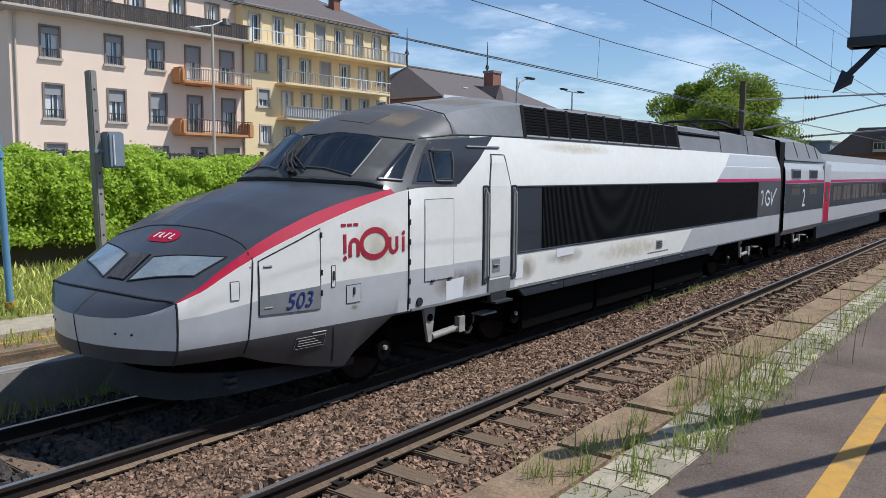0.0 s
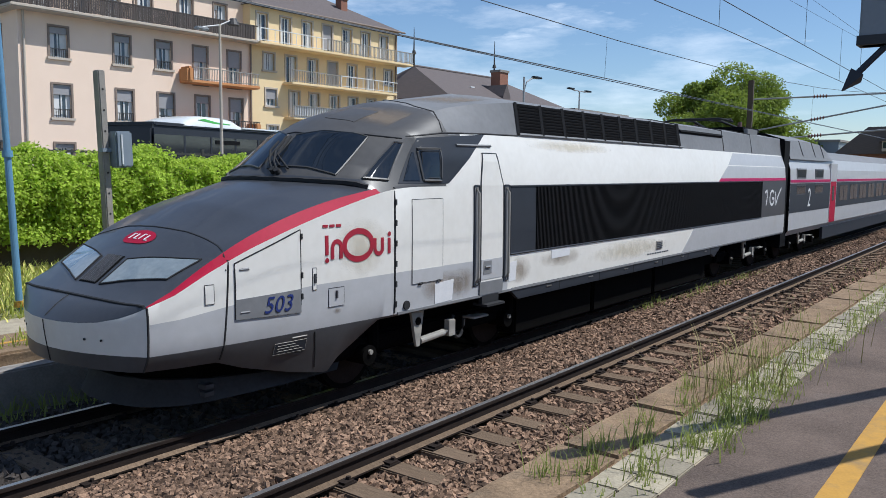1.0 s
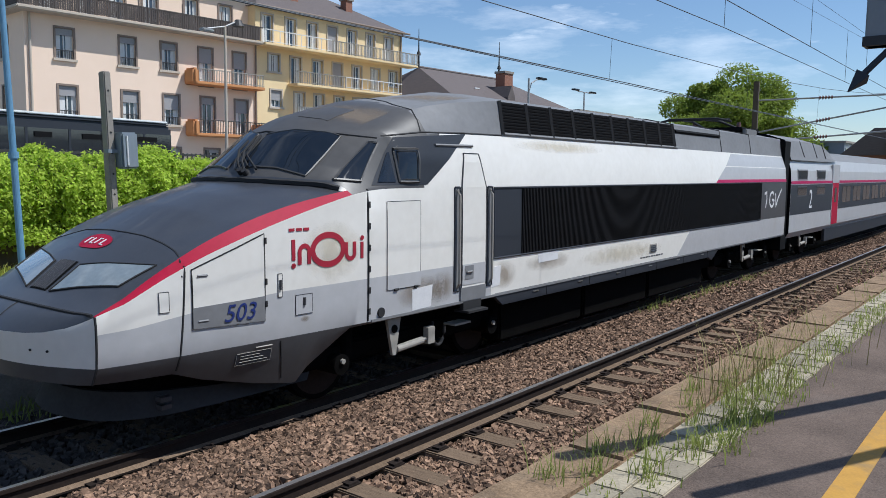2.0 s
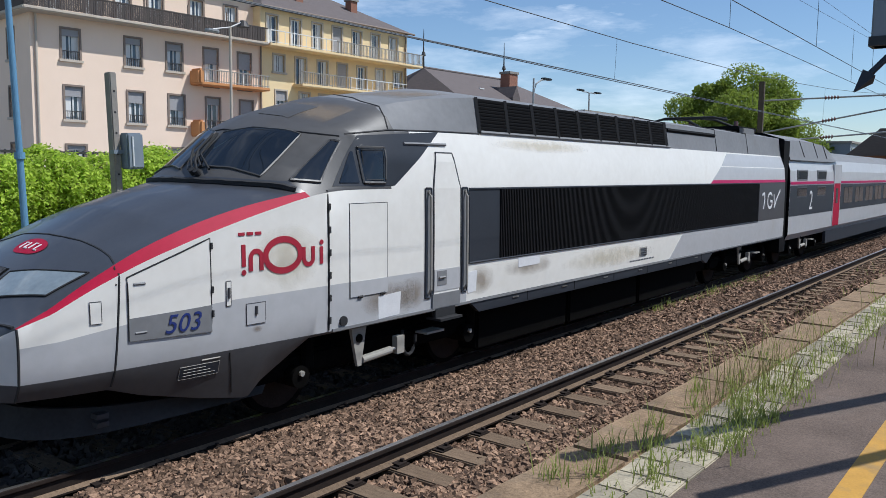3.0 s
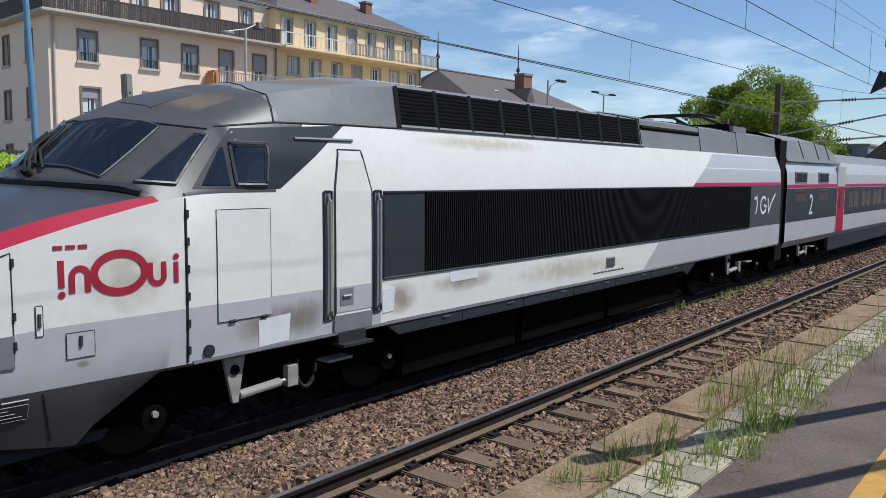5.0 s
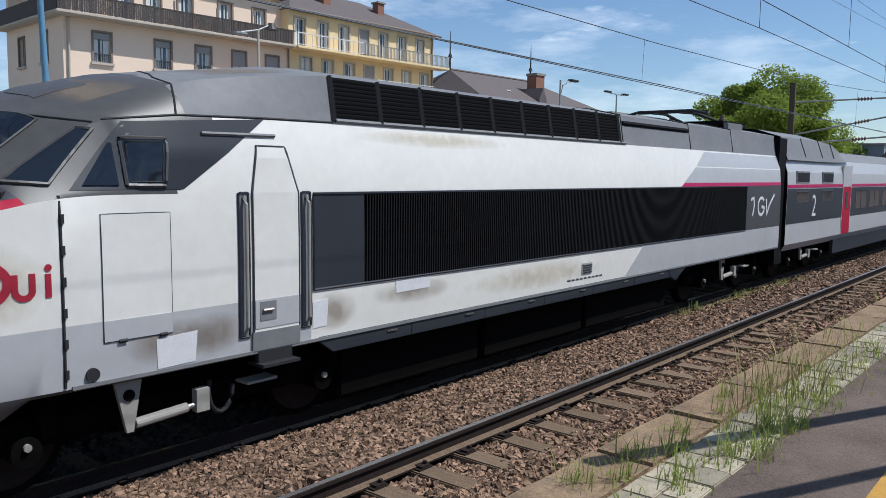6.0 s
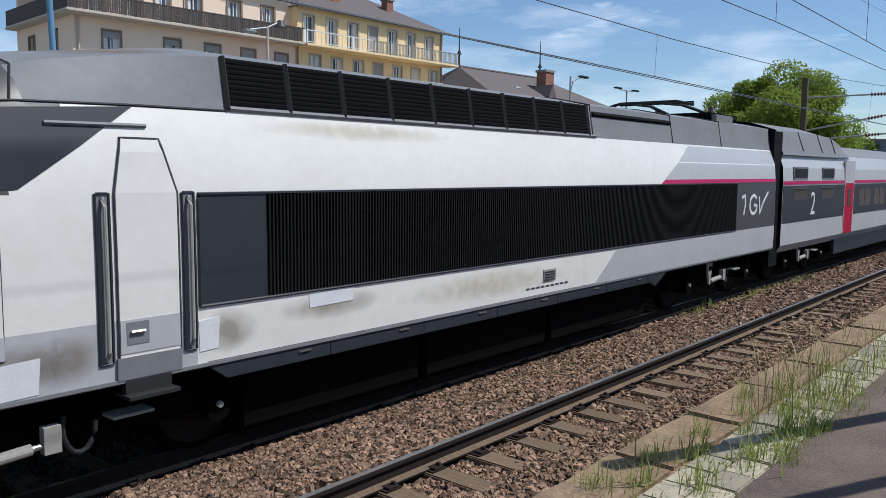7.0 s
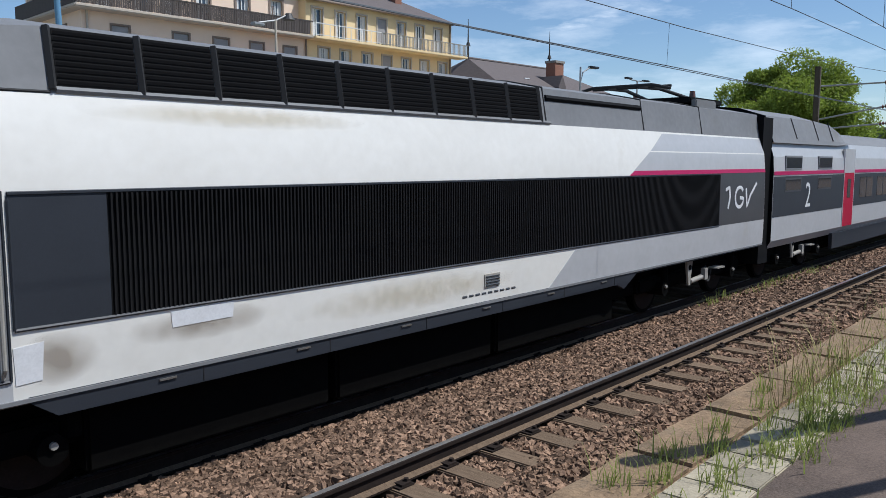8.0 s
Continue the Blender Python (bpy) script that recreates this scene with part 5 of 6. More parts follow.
def ochre_house():
    h = tagged(empty("apartment_house", HX, HY, 0, HR), "ochre rendered apartment house with white balcony rails across the street", "building")
    wins = []
    for i, a in enumerate((13.98, 15.8, 17.55, 19.28, 21.05, 22.8, 24.6)):
        wins.append((a, a + 0.80, 10.25, 12.0, 0.9 if i == 3 else 0.0))
    for i, a in enumerate((14.45, 16.18, 18.0, 19.72, 21.5, 23.27, 25.05)):
        edge_w = i in (0, 6)
        wins.append((a, a + 0.82, 8.60 if edge_w else 7.95, 9.65, 0.95 if i == 3 else 0.0))
    for i, a in enumerate((14.6, 16.45, 18.1, 19.88, 21.6, 23.35, 25.1)):
        wins.append((a, a + 0.82, 6.42 if i == 0 else 5.75, 7.45, 0.6 if i == 0 else 0.0))
    for i, a in enumerate((14.75, 16.6, 18.3, 20.0, 21.8, 23.5)):
        wins.append((a, a + 0.8, 4.15, 5.2, 0.0))
    part("wall", holed_wall(13.5, 26.4, SZ, 12.45, 0.02, 0.36, [w[:4] for w in wins]), M["ochre"], h, "ochre rendered wall")
    for a, b, c, d, s in wins:
        window(h, a, b, c, d, 0.02, "trim", s, False, c in (8.60, 6.42, 4.15))
    part("end_wall", B(26.05, 26.4, 0.36, 9, SZ, 12.45), M["ochre"], h)
    part("end_wall", B(13.5, 13.8, 0.36, 9, 10.0, 12.45), M["ochre"], h)
    bm = bmesh.new()
    q = [(13.3, -0.35, 12.45), (26.75, -0.35, 12.45), (26.75, 9.4, 12.45), (13.3, 9.4, 12.45), (17.0, 4.5, 14.9), (23.2, 4.5, 14.9)]
    v = [bm.verts.new(x) for x in q]
    for f in ((0, 1, 5, 4), (1, 2, 5), (2, 3, 4, 5), (3, 0, 4), (0, 3, 2, 1)):
        bm.faces.new([v[i] for i in f])
    roof = part("roof", bm, M["slateroof"], h, "grey brown tiled hip roof")
    part("gutter", cyl(bmesh.new(), (13.3, -0.38, 12.42), (26.8, -0.38, 12.42), 0.07), M["frame"], roof)
    for x, y, z in ((23.3, 2.6, 14.7), (18.2, 2.4, 14.8)):
        c = part("chimney", B(x - 0.3, x + 0.3, y - 0.3, y + 0.3, 12.9, z), M["brick"], roof)
        part("cap", B(x - 0.38, x + 0.38, y - 0.38, y + 0.38, z - 0.12, z), M["concrete"], c)
    for u0, u1, z, zr, us in ((13.5, 27.1, 10.0, 10.95, 18.8), (15.9, 25.4, 7.78, 8.7, 20.0), (16.0, 21.6, 5.62, 6.45, 99)):
        b = part("balcony", B(u0, u1, -1.0, 0.02, z, z + 0.16, bevel=0.03), M["ochre"], h, "ochre balcony slab")
        if us == 99:
            part("front_panel", B(u0, u1, -1.0, -0.96, z + 0.12, zr), M["whitewood"], b, "white balcony panel")
            railing(h, u0, u1, z + 0.16, zr + 0.04, -1.03, "greyiron", 0.14, 0.04)
        else:
            railing(h, u0, us if z < 9 else u1, z + 0.16, zr, -0.95, "whitewood" if z > 9 else "greyiron", 0.14 if z < 9 else 0.55, 0.035)
            railing(h, us, u1, z + 0.16, zr, -0.97, "greyiron" if z > 9 else "whitewood", 0.13 if z > 9 else 0.5, 0.045)
    part("drain_pipe", cyl(bmesh.new(), (26.2, -0.06, SZ), (26.2, -0.06, 12.4), 0.06), M["frame"], h)


salmon_house()
ochre_house()


def station_house():
    h = tagged(empty("station_house", 50.6, 30.5, 0, -3), "old station house with a brown tiled roof and finials", "building")
    part("wall", B(0, 16, 0.5, 11, -0.6, 8.3), M["brick"], h, "red brick wall")
    part("timber_band", B(-0.1, 16.1, 0.35, 0.5, 7.4, 8.3), M["timber"], h, "orange timber band below the eaves")
    for k in range(11):
        part("rafter_end", B(0.2 + 1.5 * k, 0.4 + 1.5 * k, -0.3, 0.4, 7.9, 8.25), M["timber"], h)
    bm = bmesh.new()
    q = [(-0.8, -0.5, 8.3), (16.8, -0.5, 8.3), (16.8, 12, 8.3), (-0.8, 12, 8.3), (1.6, 5.5, 11.2), (12.9, 5.5, 11.2)]
    v = [bm.verts.new(x) for x in q]
    for f in ((0, 1, 5, 4), (1, 2, 5), (2, 3, 4, 5), (3, 0, 4), (0, 3, 2, 1)):
        bm.faces.new([v[i] for i in f])
    r = part("roof", bm, M["slateroof"], h, "brown tiled hip roof")
    part("gutter", B(-0.8, 16.8, -0.62, -0.48, 8.15, 8.4), M["letter"], r)
    part("ridge", tube(bmesh.new(), [(1.6, 5.5, 11.22), (12.9, 5.5, 11.22)], 0.12), M["slateroof"], r)
    for x, z in ((1.6, 14.4), (12.9, 14.7)):
        f = part("finial", cyl(bmesh.new(), (x, 5.5, 11.2), (x, 5.5, z), 0.10, 0.02), M["iron"], r)
        part("ball", cyl(bmesh.new(), (x, 5.5, 12.2), (x, 5.5, 12.5), 0.2, 0.12), M["iron"], f)
    c = part("chimney", B(8.3, 9.5, 1.4, 2.4, 8.6, 11.2), M["brick"], r, "red brick chimney")
    part("cap", B(8.22, 9.58, 1.32, 2.48, 11.1, 11.3), M["concrete"], c)
    g = bmesh.new()
    prism(g, [(7.2, 8.3), (8.25, 8.3), (8.25, 8.9), (7.72, 9.9), (7.2, 8.9)], "y", 0.2, 3.0)
    part("dormer", g, M["slateroof"], r)
    part("skylight", B(4.8, 5.4, 1.9, 2.0, 9.5, 9.6), M["letter"], r)


station_house()


def far_hall():
    h = tagged(empty("brown_hall", 92, 3.5, 0, 0), "far brown roofed hall with a small dormer", "building")
    part("wall", B(0, 14, -12, 6.6, -0.6, 5.0), M["brick"], h)
    bm = prism(bmesh.new(), [(-12.5, 4.8), (7.4, 4.6), (4.2, 7.4), (-12.5, 7.5)], "x", -0.5, 14)
    r = part("roof", bm, M["slateroof"], h)
    d = part("dormer", B(-1.0, 0.4, 1.2, 2.8, 4.9, 5.9), M["trim"], r)
    part("dormer_roof", prism(bmesh.new(), [(0.9, 5.9), (3.1, 5.9), (2.0, 6.5)], "x", -1.2, 0.5), M["slateroof"], d)
    for k in range(4):
        part("pane", B(-1.03, -0.99, 1.3 + 0.37 * k, 1.6 + 0.37 * k, 5.2, 5.8), M["pane"], d)


far_hall()


def low_block(x0, x1, y, z, material):
    h = tagged(empty("low_building", x0, y, 0), "low pale building far beyond the train", "building")
    part("wall", B(0, x1 - x0, 0, 8, -0.6, z, bevel=0.02), M[material], h)
    part("roof_edge", B(-0.2, x1 - x0 + 0.2, -0.2, 8.2, z, z + 0.25), M["concrete"], h)
    for k in range(4):
        part("window", B(0.8 + 2.0 * k, 2.0 + 2.0 * k, -0.04, 0.05, z - 1.8, z - 0.6), M["pane"], h)


low_block(70, 82, 30, 8.4, "trim")
low_block(110, 124, 14, 6.6, "greybox")


# ---- leaves, tree, hedge, weeds ----
def leaf_mesh(name, centres, normals, size, seed, material, flat=0.6):
    rng = np.random.default_rng(seed)
    n = len(centres)
    d = rng.normal(0, 1, (n, 3))
    nn = normals * flat + rng.normal(0, 0.55, (n, 3)) + (0, 0, 0.25)
    nn /= np.linalg.norm(nn, axis=1)[:, None]
    a = np.cross(nn, d)
    a /= np.linalg.norm(a, axis=1)[:, None]
    b = np.cross(nn, a)
    s = size * (0.6 + 0.8 * rng.random((n, 1)))
    tip, base, l, r = centres + a * s, centres - a * s, centres + b * s * 0.55 + nn * s * 0.18, centres - b * s * 0.55 + nn * s * 0.18
    v = np.stack([base, r, tip, l], 1).reshape(-1, 3)
    me = bpy.data.meshes.new(name)
    me.from_pydata(v.tolist(), [], (np.arange(4)[None] + 4 * np.arange(n)[:, None]).tolist())
    me.materials.append(material)
    return me


def hedge_top(x):
    return 2.75 + 0.28 * noise.noise((x * 0.55, 3, 0)) + 0.16 * noise.noise((x * 1.7, 8, 0)) + (0.22 if 9.6 < x < 11.6 else 0)


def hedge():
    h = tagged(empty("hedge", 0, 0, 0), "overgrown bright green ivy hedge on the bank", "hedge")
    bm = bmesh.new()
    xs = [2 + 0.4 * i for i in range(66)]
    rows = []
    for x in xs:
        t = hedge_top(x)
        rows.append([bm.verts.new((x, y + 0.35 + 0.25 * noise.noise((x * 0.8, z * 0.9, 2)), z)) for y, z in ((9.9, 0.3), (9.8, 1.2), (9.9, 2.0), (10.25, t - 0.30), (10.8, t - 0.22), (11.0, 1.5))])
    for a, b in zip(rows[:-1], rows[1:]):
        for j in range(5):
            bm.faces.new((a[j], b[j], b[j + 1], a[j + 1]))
    # solid sheet added inside; its dark colour fills the gaps between leaves
    part("thicket", bm, M["bark"], h, "dark solid mass inside, behind the leaves")
    rng = np.random.default_rng(11)
    n = 120000
    x = 2 + 26 * rng.random(n) ** 1.25
    u = rng.random(n) ** 0.9
    C, N = np.empty((n, 3)), np.empty((n, 3))
    for i in range(n):
        t = hedge_top(x[i])
        bul = 0.42 * noise.noise((x[i] * 0.9, u[i] * 3.0, 2)) + 0.25 * noise.noise((x[i] * 2.6, u[i] * 7.0, 4)) + 0.12 * noise.noise((x[i] * 6, u[i] * 14, 6))
        if u[i] < 0.78:
            z = 0.95 + (t - 1.05) * u[i] / 0.78
            y = 9.75 + 0.12 * (z - 1) ** 2 * 0.3 - bul
            N[i] = (0, -1, 0.25)
        else:
            k = (u[i] - 0.78) / 0.22
            z = t - 0.1 + 0.35 * bul + 0.12 * math.sin(k * 3)
            y = 9.95 + 1.1 * k - bul * 0.4
            N[i] = (0, -0.3, 1)
        C[i] = (x[i], y + 0.10 * rng.normal(), z + 0.06 * rng.normal())
    ob = new("leaves", leaf_mesh("leaves", C, N, 0.050, 12, M["leaf"]))
    ob.parent = h


hedge()


def crown(parent, c, rad, n, leaf, seed, material):
    rng = np.random.default_rng(seed)
    C, N = [], []
    blobs = []
    for k in range(60):
        d = rng.normal(0, 1, 3)
        d /= np.linalg.norm(d)
        blobs.append((np.array(c) + d * np.array(rad) * (0.45 + 0.5 * rng.random()), np.array(rad) * (0.16 + 0.17 * rng.random())))
    per = n // len(blobs)
    for p, r in blobs:
        d = rng.normal(0, 1, (per, 3))
        d /= np.linalg.norm(d, axis=1)[:, None]
        C.append(p + d * r * (0.6 + 0.6 * rng.random((per, 1))))
        N.append(d)
    ob = new("crown", leaf_mesh("crown", np.concatenate(C), np.concatenate(N), leaf, seed + 1, material))
    ob.parent = parent


def tree(x, y, c, rad, n, leaf, seed, label):
    t = tagged(empty("tree", x, y, -0.6), label, "tree")
    top = c[2] + 0.6
    part("trunk", cyl(bmesh.new(), (0, 0, 0), (0.2, 0.1, top * 0.75), 0.45, 0.2), M["bark"], t)
    bm = bmesh.new()
    rng = random.Random(seed)
    for k in range(9):
        a = k * 2.4
        cyl(bm, (0.1, 0, top * (0.45 + 0.03 * k)), (math.cos(a) * rad[0] * 0.6, math.sin(a) * rad[1] * 0.6, top + rng.uniform(-1, 2)), 0.16, 0.05, 7)
    part("limbs", bm, M["bark"], t)
    crown(t, (0, 0, top), rad, n, leaf, seed, M["leafdark"])


tree(66.5, 14.0, (0, 0, 6.5), (4.8, 5.4, 4.0), 84000, 0.12, 21, "large round green broadleaf tree beyond the train")
tree(112, 22, (0, 0, 4.5), (9, 7, 3.2), 9000, 0.4, 31, "distant dark green trees beyond the tracks")


def blades(name, spots, seed, material, hmin, hmax, wid=0.006):
    """Grass blades: bent slivers grown round the given spots (x, y, z, spread, count)."""
    rng = np.random.default_rng(seed)
    V, F = [], []
    for x, y, z, sp, cnt in spots:
        for _ in range(cnt):
            px, py = x + rng.normal() * sp, y + rng.normal() * sp * 0.55
            h = hmin + (hmax - hmin) * rng.random() ** 1.6
            a = rng.random() * 6.283
            lean = h * (0.2 + 0.75 * rng.random())
            dx, dy = math.cos(a), math.sin(a)
            w = wid * (0.6 + rng.random())
            b = len(V)
            V += [(px - dy * w, py + dx * w, z), (px + dy * w, py - dx * w, z), (px + dx * lean * .35 - dy * w * .8, py + dy * lean * .35 + dx * w * .8, z + h * .6), (px + dx * lean * .35 + dy * w * .8, py + dy * lean * .35 - dx * w * .8, z + h * .6), (px + dx * lean, py + dy * lean, z + h)]
            F += [(b, b + 1, b + 3, b + 2), (b + 2, b + 3, b + 4)]
    me = bpy.data.meshes.new(name)
    me.from_pydata(V, [], F)
    me.materials.append(material)
    return new(name, me)


weeds = [(6.2, -5.72, PZ, 0.10, 110), (5.4, -5.74, PZ, 0.12, 80), (7.0, -5.7, PZ, 0.14, 100), (7.3, -5.45, PZ, 0.34, 176), (6.5, -5.5, PZ, 0.22, 138), (8.3, -5.35, PZ, 0.40, 109), (6.0, -5.62, PZ, 0.16, 109), (4.75, -5.05, PZ, 0.10, 25), (5.0, -5.2, PZ, 0.12, 33), (4.3, -5.2, PZ, 0.12, 25), (4.55, -5.55, PZ, 0.12, 29), (5.2, -5.6, PZ, 0.14, 46), (5.6, -5.65, PZ, 0.16, 54), (9.6, -5.3, PZ, 0.5, 67), (11.5, -5.4, PZ, 0.6, 54), (14, -5.5, PZ, 0.9, 63), (17, -5.3, PZ, 1.2, 50)] + [(4.2 + 0.23 * k, -5.02 - 0.62 * ((k * 37) % 11) / 11, PZ, 0.07, 34) for k in range(14)] + [(7.6 + 0.5 * k, -5.66, PZ, 0.13, 24) for k in range(22)]
stuff(blades("weeds", weeds, 41, M["grass"], 0.03, 0.22, 0.0034), "tufts of green weeds growing between pavers", "weeds")
tall = [(7.2, -5.4, PZ, 0.40, 70), (6.6, -5.35, PZ, 0.25, 45), (8.2, -5.3, PZ, 0.5, 50), (9.4, -5.4, PZ, 0.5, 30)]
stuff(blades("dry_weeds", tall, 42, M["straw"], 0.25, 0.62, 0.003), "tall dry grass stalks on the platform edge", "weeds")
joint = [(3 + 0.3 * k, -5.5 + random.uniform(-0.25, 0.2), PZ, 0.1, 22) for k in range(45)]
stuff(blades("joint_grass", joint, 43, M["grass"], 0.02, 0.09, 0.004), "short grass in the paver joints", "weeds")
mead = [(3.5 + 0.32 * k, 4.5 + 0.42 * j, FZ - 0.02, 0.26, 26) for k in range(34) for j in range(13)]
stuff(blades("meadow_grass", mead, 44, M["meadow"], 0.05, 0.26, 0.010), "tall meadow grass below the hedge", "grass")
mead2 = [(3.5 + 0.5 * k, 4.5 + 0.6 * j, FZ - 0.02, 0.4, 16) for k in range(20) for j in range(9)]
stuff(blades("meadow_flowers", mead2, 45, mat("yellow_weed", (0.58, 0.54, 0.14), rough=0.8, vary=0.3, island=True), 0.10, 0.30, 0.014), "yellow flowering weeds in the meadow", "weeds")
pit = [(1.5 + 0.35 * k, 1.75 + random.uniform(-0.2, 0.25), -0.2, 0.22, 40) for k in range(14)]
stuff(blades("track_weeds", pit, 46, M["grass"], 0.05, 0.28, 0.008), "weeds beside the far rail", "weeds")
ledge = [(3.6 + 0.3 * k, 2.35 + 0.8 * ((k * 7) % 5) / 5, FZ, 0.16, 34) for k in range(18)]
stuff(blades("platform_weeds", ledge, 48, M["meadow"], 0.04, 0.22, 0.008), "yellow green weeds on the far platform", "weeds")
mid = [(15 + 0.9 * k, -1.25 + random.uniform(-0.2, 0.2), -0.08, 0.25, 40) for k in range(9)]
stuff(blades("ballast_weeds", mid, 47, M["grass"], 0.03, 0.16, 0.006), "low weeds in the ballast", "weeds")


# ---- posts, fence, lamps, wires ----
def fence():
    f = tagged(empty("street_fence", 0, 11.45, 0), "dark iron street fence above the hedge", "fence")
    for z in (2.0, 2.95):
        part("rail", B(4, 32, -0.03, 0.03, z - 0.03, z + 0.03), M["iron"], f)
    p = bpy.data.meshes.new("picket")
    bm = B(-0.016, 0.016, -0.016, 0.016, 1.3, 3.0)
    bm.to_mesh(p)
    bm.free()
    p.materials.append(M["iron"])
    for k in range(200):
        o = new("picket", p)
        o.parent, o.location = f, (4 + 0.14 * k, 0, 0)
    for k in range(12):
        part("post", B(4 + 2.4 * k - 0.04, 4 + 2.4 * k + 0.04, -0.04, 0.04, 1.3, 3.1), M["iron"], f)


fence()
p = tagged(empty("concrete_post", 8.83, 8.0, 0.3), "weathered concrete post with bolt holes and a grey cabinet", "post")
p.matrix_world = pose(8.83, 8.0, 0.3, 0, -2.0, 0)
bm = B(-0.075, 0.075, -0.11, 0.11, -0.3, 4.24, bevel=0.02)
part("shaft", bm, M["concrete"], p)
for k in range(9):
    part("bolt_hole", cyl(bmesh.new(), (0.0, -0.115, 0.5 + 0.42 * k), (0.0, -0.10, 0.5 + 0.42 * k), 0.022), M["rubber"], p)
bx = part("cabinet", B(0.10, 0.45, -0.33, -0.02, 2.28, 3.02, bevel=0.03), M["greybox"], p, "grey metal cabinet")
part("door", B(0.12, 0.43, -0.35, -0.33, 2.32, 2.98), M["greybox"], bx)
part("conduit", tube(bmesh.new(), [(0.2, -0.36, 2.35), (0.2, -0.36, 2.95)], 0.018), M["letter"], bx)
part("strap", B(-0.1, 0.12, -0.15, 0.0, 2.6, 2.68), M["greybox"], bx)
p = tagged(empty("blue_mast", 5.60, 5.0, FZ - 0.05), "tall blue painted lamp mast on the far platform", "lamp post")
p.matrix_world = pose(5.60, 5.0, FZ - 0.08, 0, -2.0, 0)
part("shaft", cyl(bmesh.new(), (0, 0, 0), (0, 0, 8.5), 0.055, 0.035, 16), M["bluepost"], p)
part("base_band", cyl(bmesh.new(), (0, 0, 0.12), (0, 0, 0.22), 0.075, 0.075, 16), M["yellow"], p)
part("collar", cyl(bmesh.new(), (0, 0, 2.4), (0, 0, 2.5), 0.075, 0.075, 16), M["bluepost"], p)
part("arm", tube(bmesh.new(), [(0, 0, 8.4), (0, -1.0, 8.7)], 0.03), M["bluepost"], p)


def street_lamp(x, y, z, double):
    p = tagged(empty("street_lamp", x, y, SZ), "slender grey street lamp with a flat head", "street lamp", "street lamps")
    h = z - SZ
    part("pole", cyl(bmesh.new(), (0, 0, 0), (0, 0, h), 0.08, 0.05), M["galv"], p)
    for s in ((-1, 1) if double else (1,)):
        part("arm", tube(bmesh.new(), [(0, 0, h - 0.9 if not double else h - 0.05), (0.25 * s, 0, h - 0.25 if not double else h + 0.02), (0.8 * s, 0, h), (1.3 * s, 0, h + 0.06)], 0.04), M["galv"], p)
        part("head", B(min(0.9 * s, 1.7 * s), max(0.9 * s, 1.7 * s), -0.15, 0.15, h + 0.03, h + 0.14, bevel=0.04), M["slate"], p)


p = tagged(empty("street_lamp", 16.95, 15.0, SZ), "slender pale street lamp with two heads", "street lamp", "street lamps")
part("pole", cyl(bmesh.new(), (0, 0, 0), (0, 0, 6.05), 0.06, 0.04), M["trim"], p)
part("arm", tube(bmesh.new(), [(0, 0, 6.02), (-0.7, 0, 5.86)], 0.03), M["galv"], p)
part("arm", tube(bmesh.new(), [(0, 0, 6.02), (0.45, 0, 6.24)], 0.03), M["galv"], p)
part("head", B(-0.95, -0.5, -0.12, 0.12, 5.76, 5.86, bevel=0.03), M["galv"], p)
part("head", cyl(bmesh.new(), (0.55, 0, 6.1), (0.55, 0, 6.32), 0.22, 0.1), M["iron"], p)
street_lamp(36.3, 15.0, 7.5, False)
street_lamp(52.0, 20.0, 8.3, True)


def wire(pts, label="thin overhead wire", r=0.008):
    bm = tube(bmesh.new(), pts, r, 5)
    return tagged(mesh_ob("overhead_wire", bm, M["wire"]), label, "wire", "overhead wires")


def sag(x0, x1, y, z0, zmid, n=14):
    return [(x0 + (x1 - x0) * i / n, y, zmid + (z0 - zmid) * (2 * i / n - 1) ** 2) for i in range(n + 1)]


wire([(-20, 0.05, 4.52), (8.6, 0.05, 4.53), (15.2, 0.05, 4.55), (52, 0.05, 4.6), (120, 0.05, 4.6)], "overhead contact wire above the train", 0.010)
wire([(-20, -0.1, 4.47), (8.6, -0.1, 4.48), (15.2, -0.1, 4.48), (52, -0.1, 4.55), (120, 0, 4.6)], "overhead contact wire above the train", 0.009)
wire(sag(-32, 52, 0.0, 7.3, 5.33), "sagging catenary messenger wire above the train", 0.009)
wire(sag(52, 130, 0.0, 7.3, 5.4), "sagging catenary messenger wire above the train", 0.009)
for x in (15.2, 24.3, 33.0):
    zt = 5.33 + (7.3 - 5.33) * ((x + 32) / 42 - 1) ** 2
    wire([(x, 0.03, 4.55), (x, 0, zt)], "thin vertical catenary dropper wire above the track", 0.0035)
def slope(points, y):
    return [(x, y, z) for x, z in points]


wire(slope([(-20, 4.68), (9.2, 4.70), (11.65, 4.73), (20.5, 4.73), (52, 4.75)], -3.48), "overhead contact wire above the empty track", 0.006)
wire(slope([(-20, 4.8), (10, 4.77), (14.2, 4.74), (23.9, 4.68), (52, 4.7)], -4.05), "overhead wire above the empty track", 0.006)
wire(slope([(0, 5.7), (11.65, 5.66), (15.16, 5.73), (19.85, 5.87), (27.4, 6.11), (52, 7.25)], -3.48), "sagging messenger wire above the empty track", 0.003)
wire(slope([(0, 5.6), (14.4, 5.54), (18.96, 5.57), (52, 6.6)], -4.05), "sagging messenger wire above the empty track", 0.003)
for x, y, z0, z1 in ((11.65, -3.48, 4.73, 5.66), (14.2, -4.05, 4.74, 5.54), (19.85, -3.48, 4.73, 5.87), (18.96, -4.05, 4.711, 5.57)):
    wire([(x, y, z0 - 0.004), (x, y, z1 + 0.004)], "thin vertical catenary dropper wire above the track", 0.004)

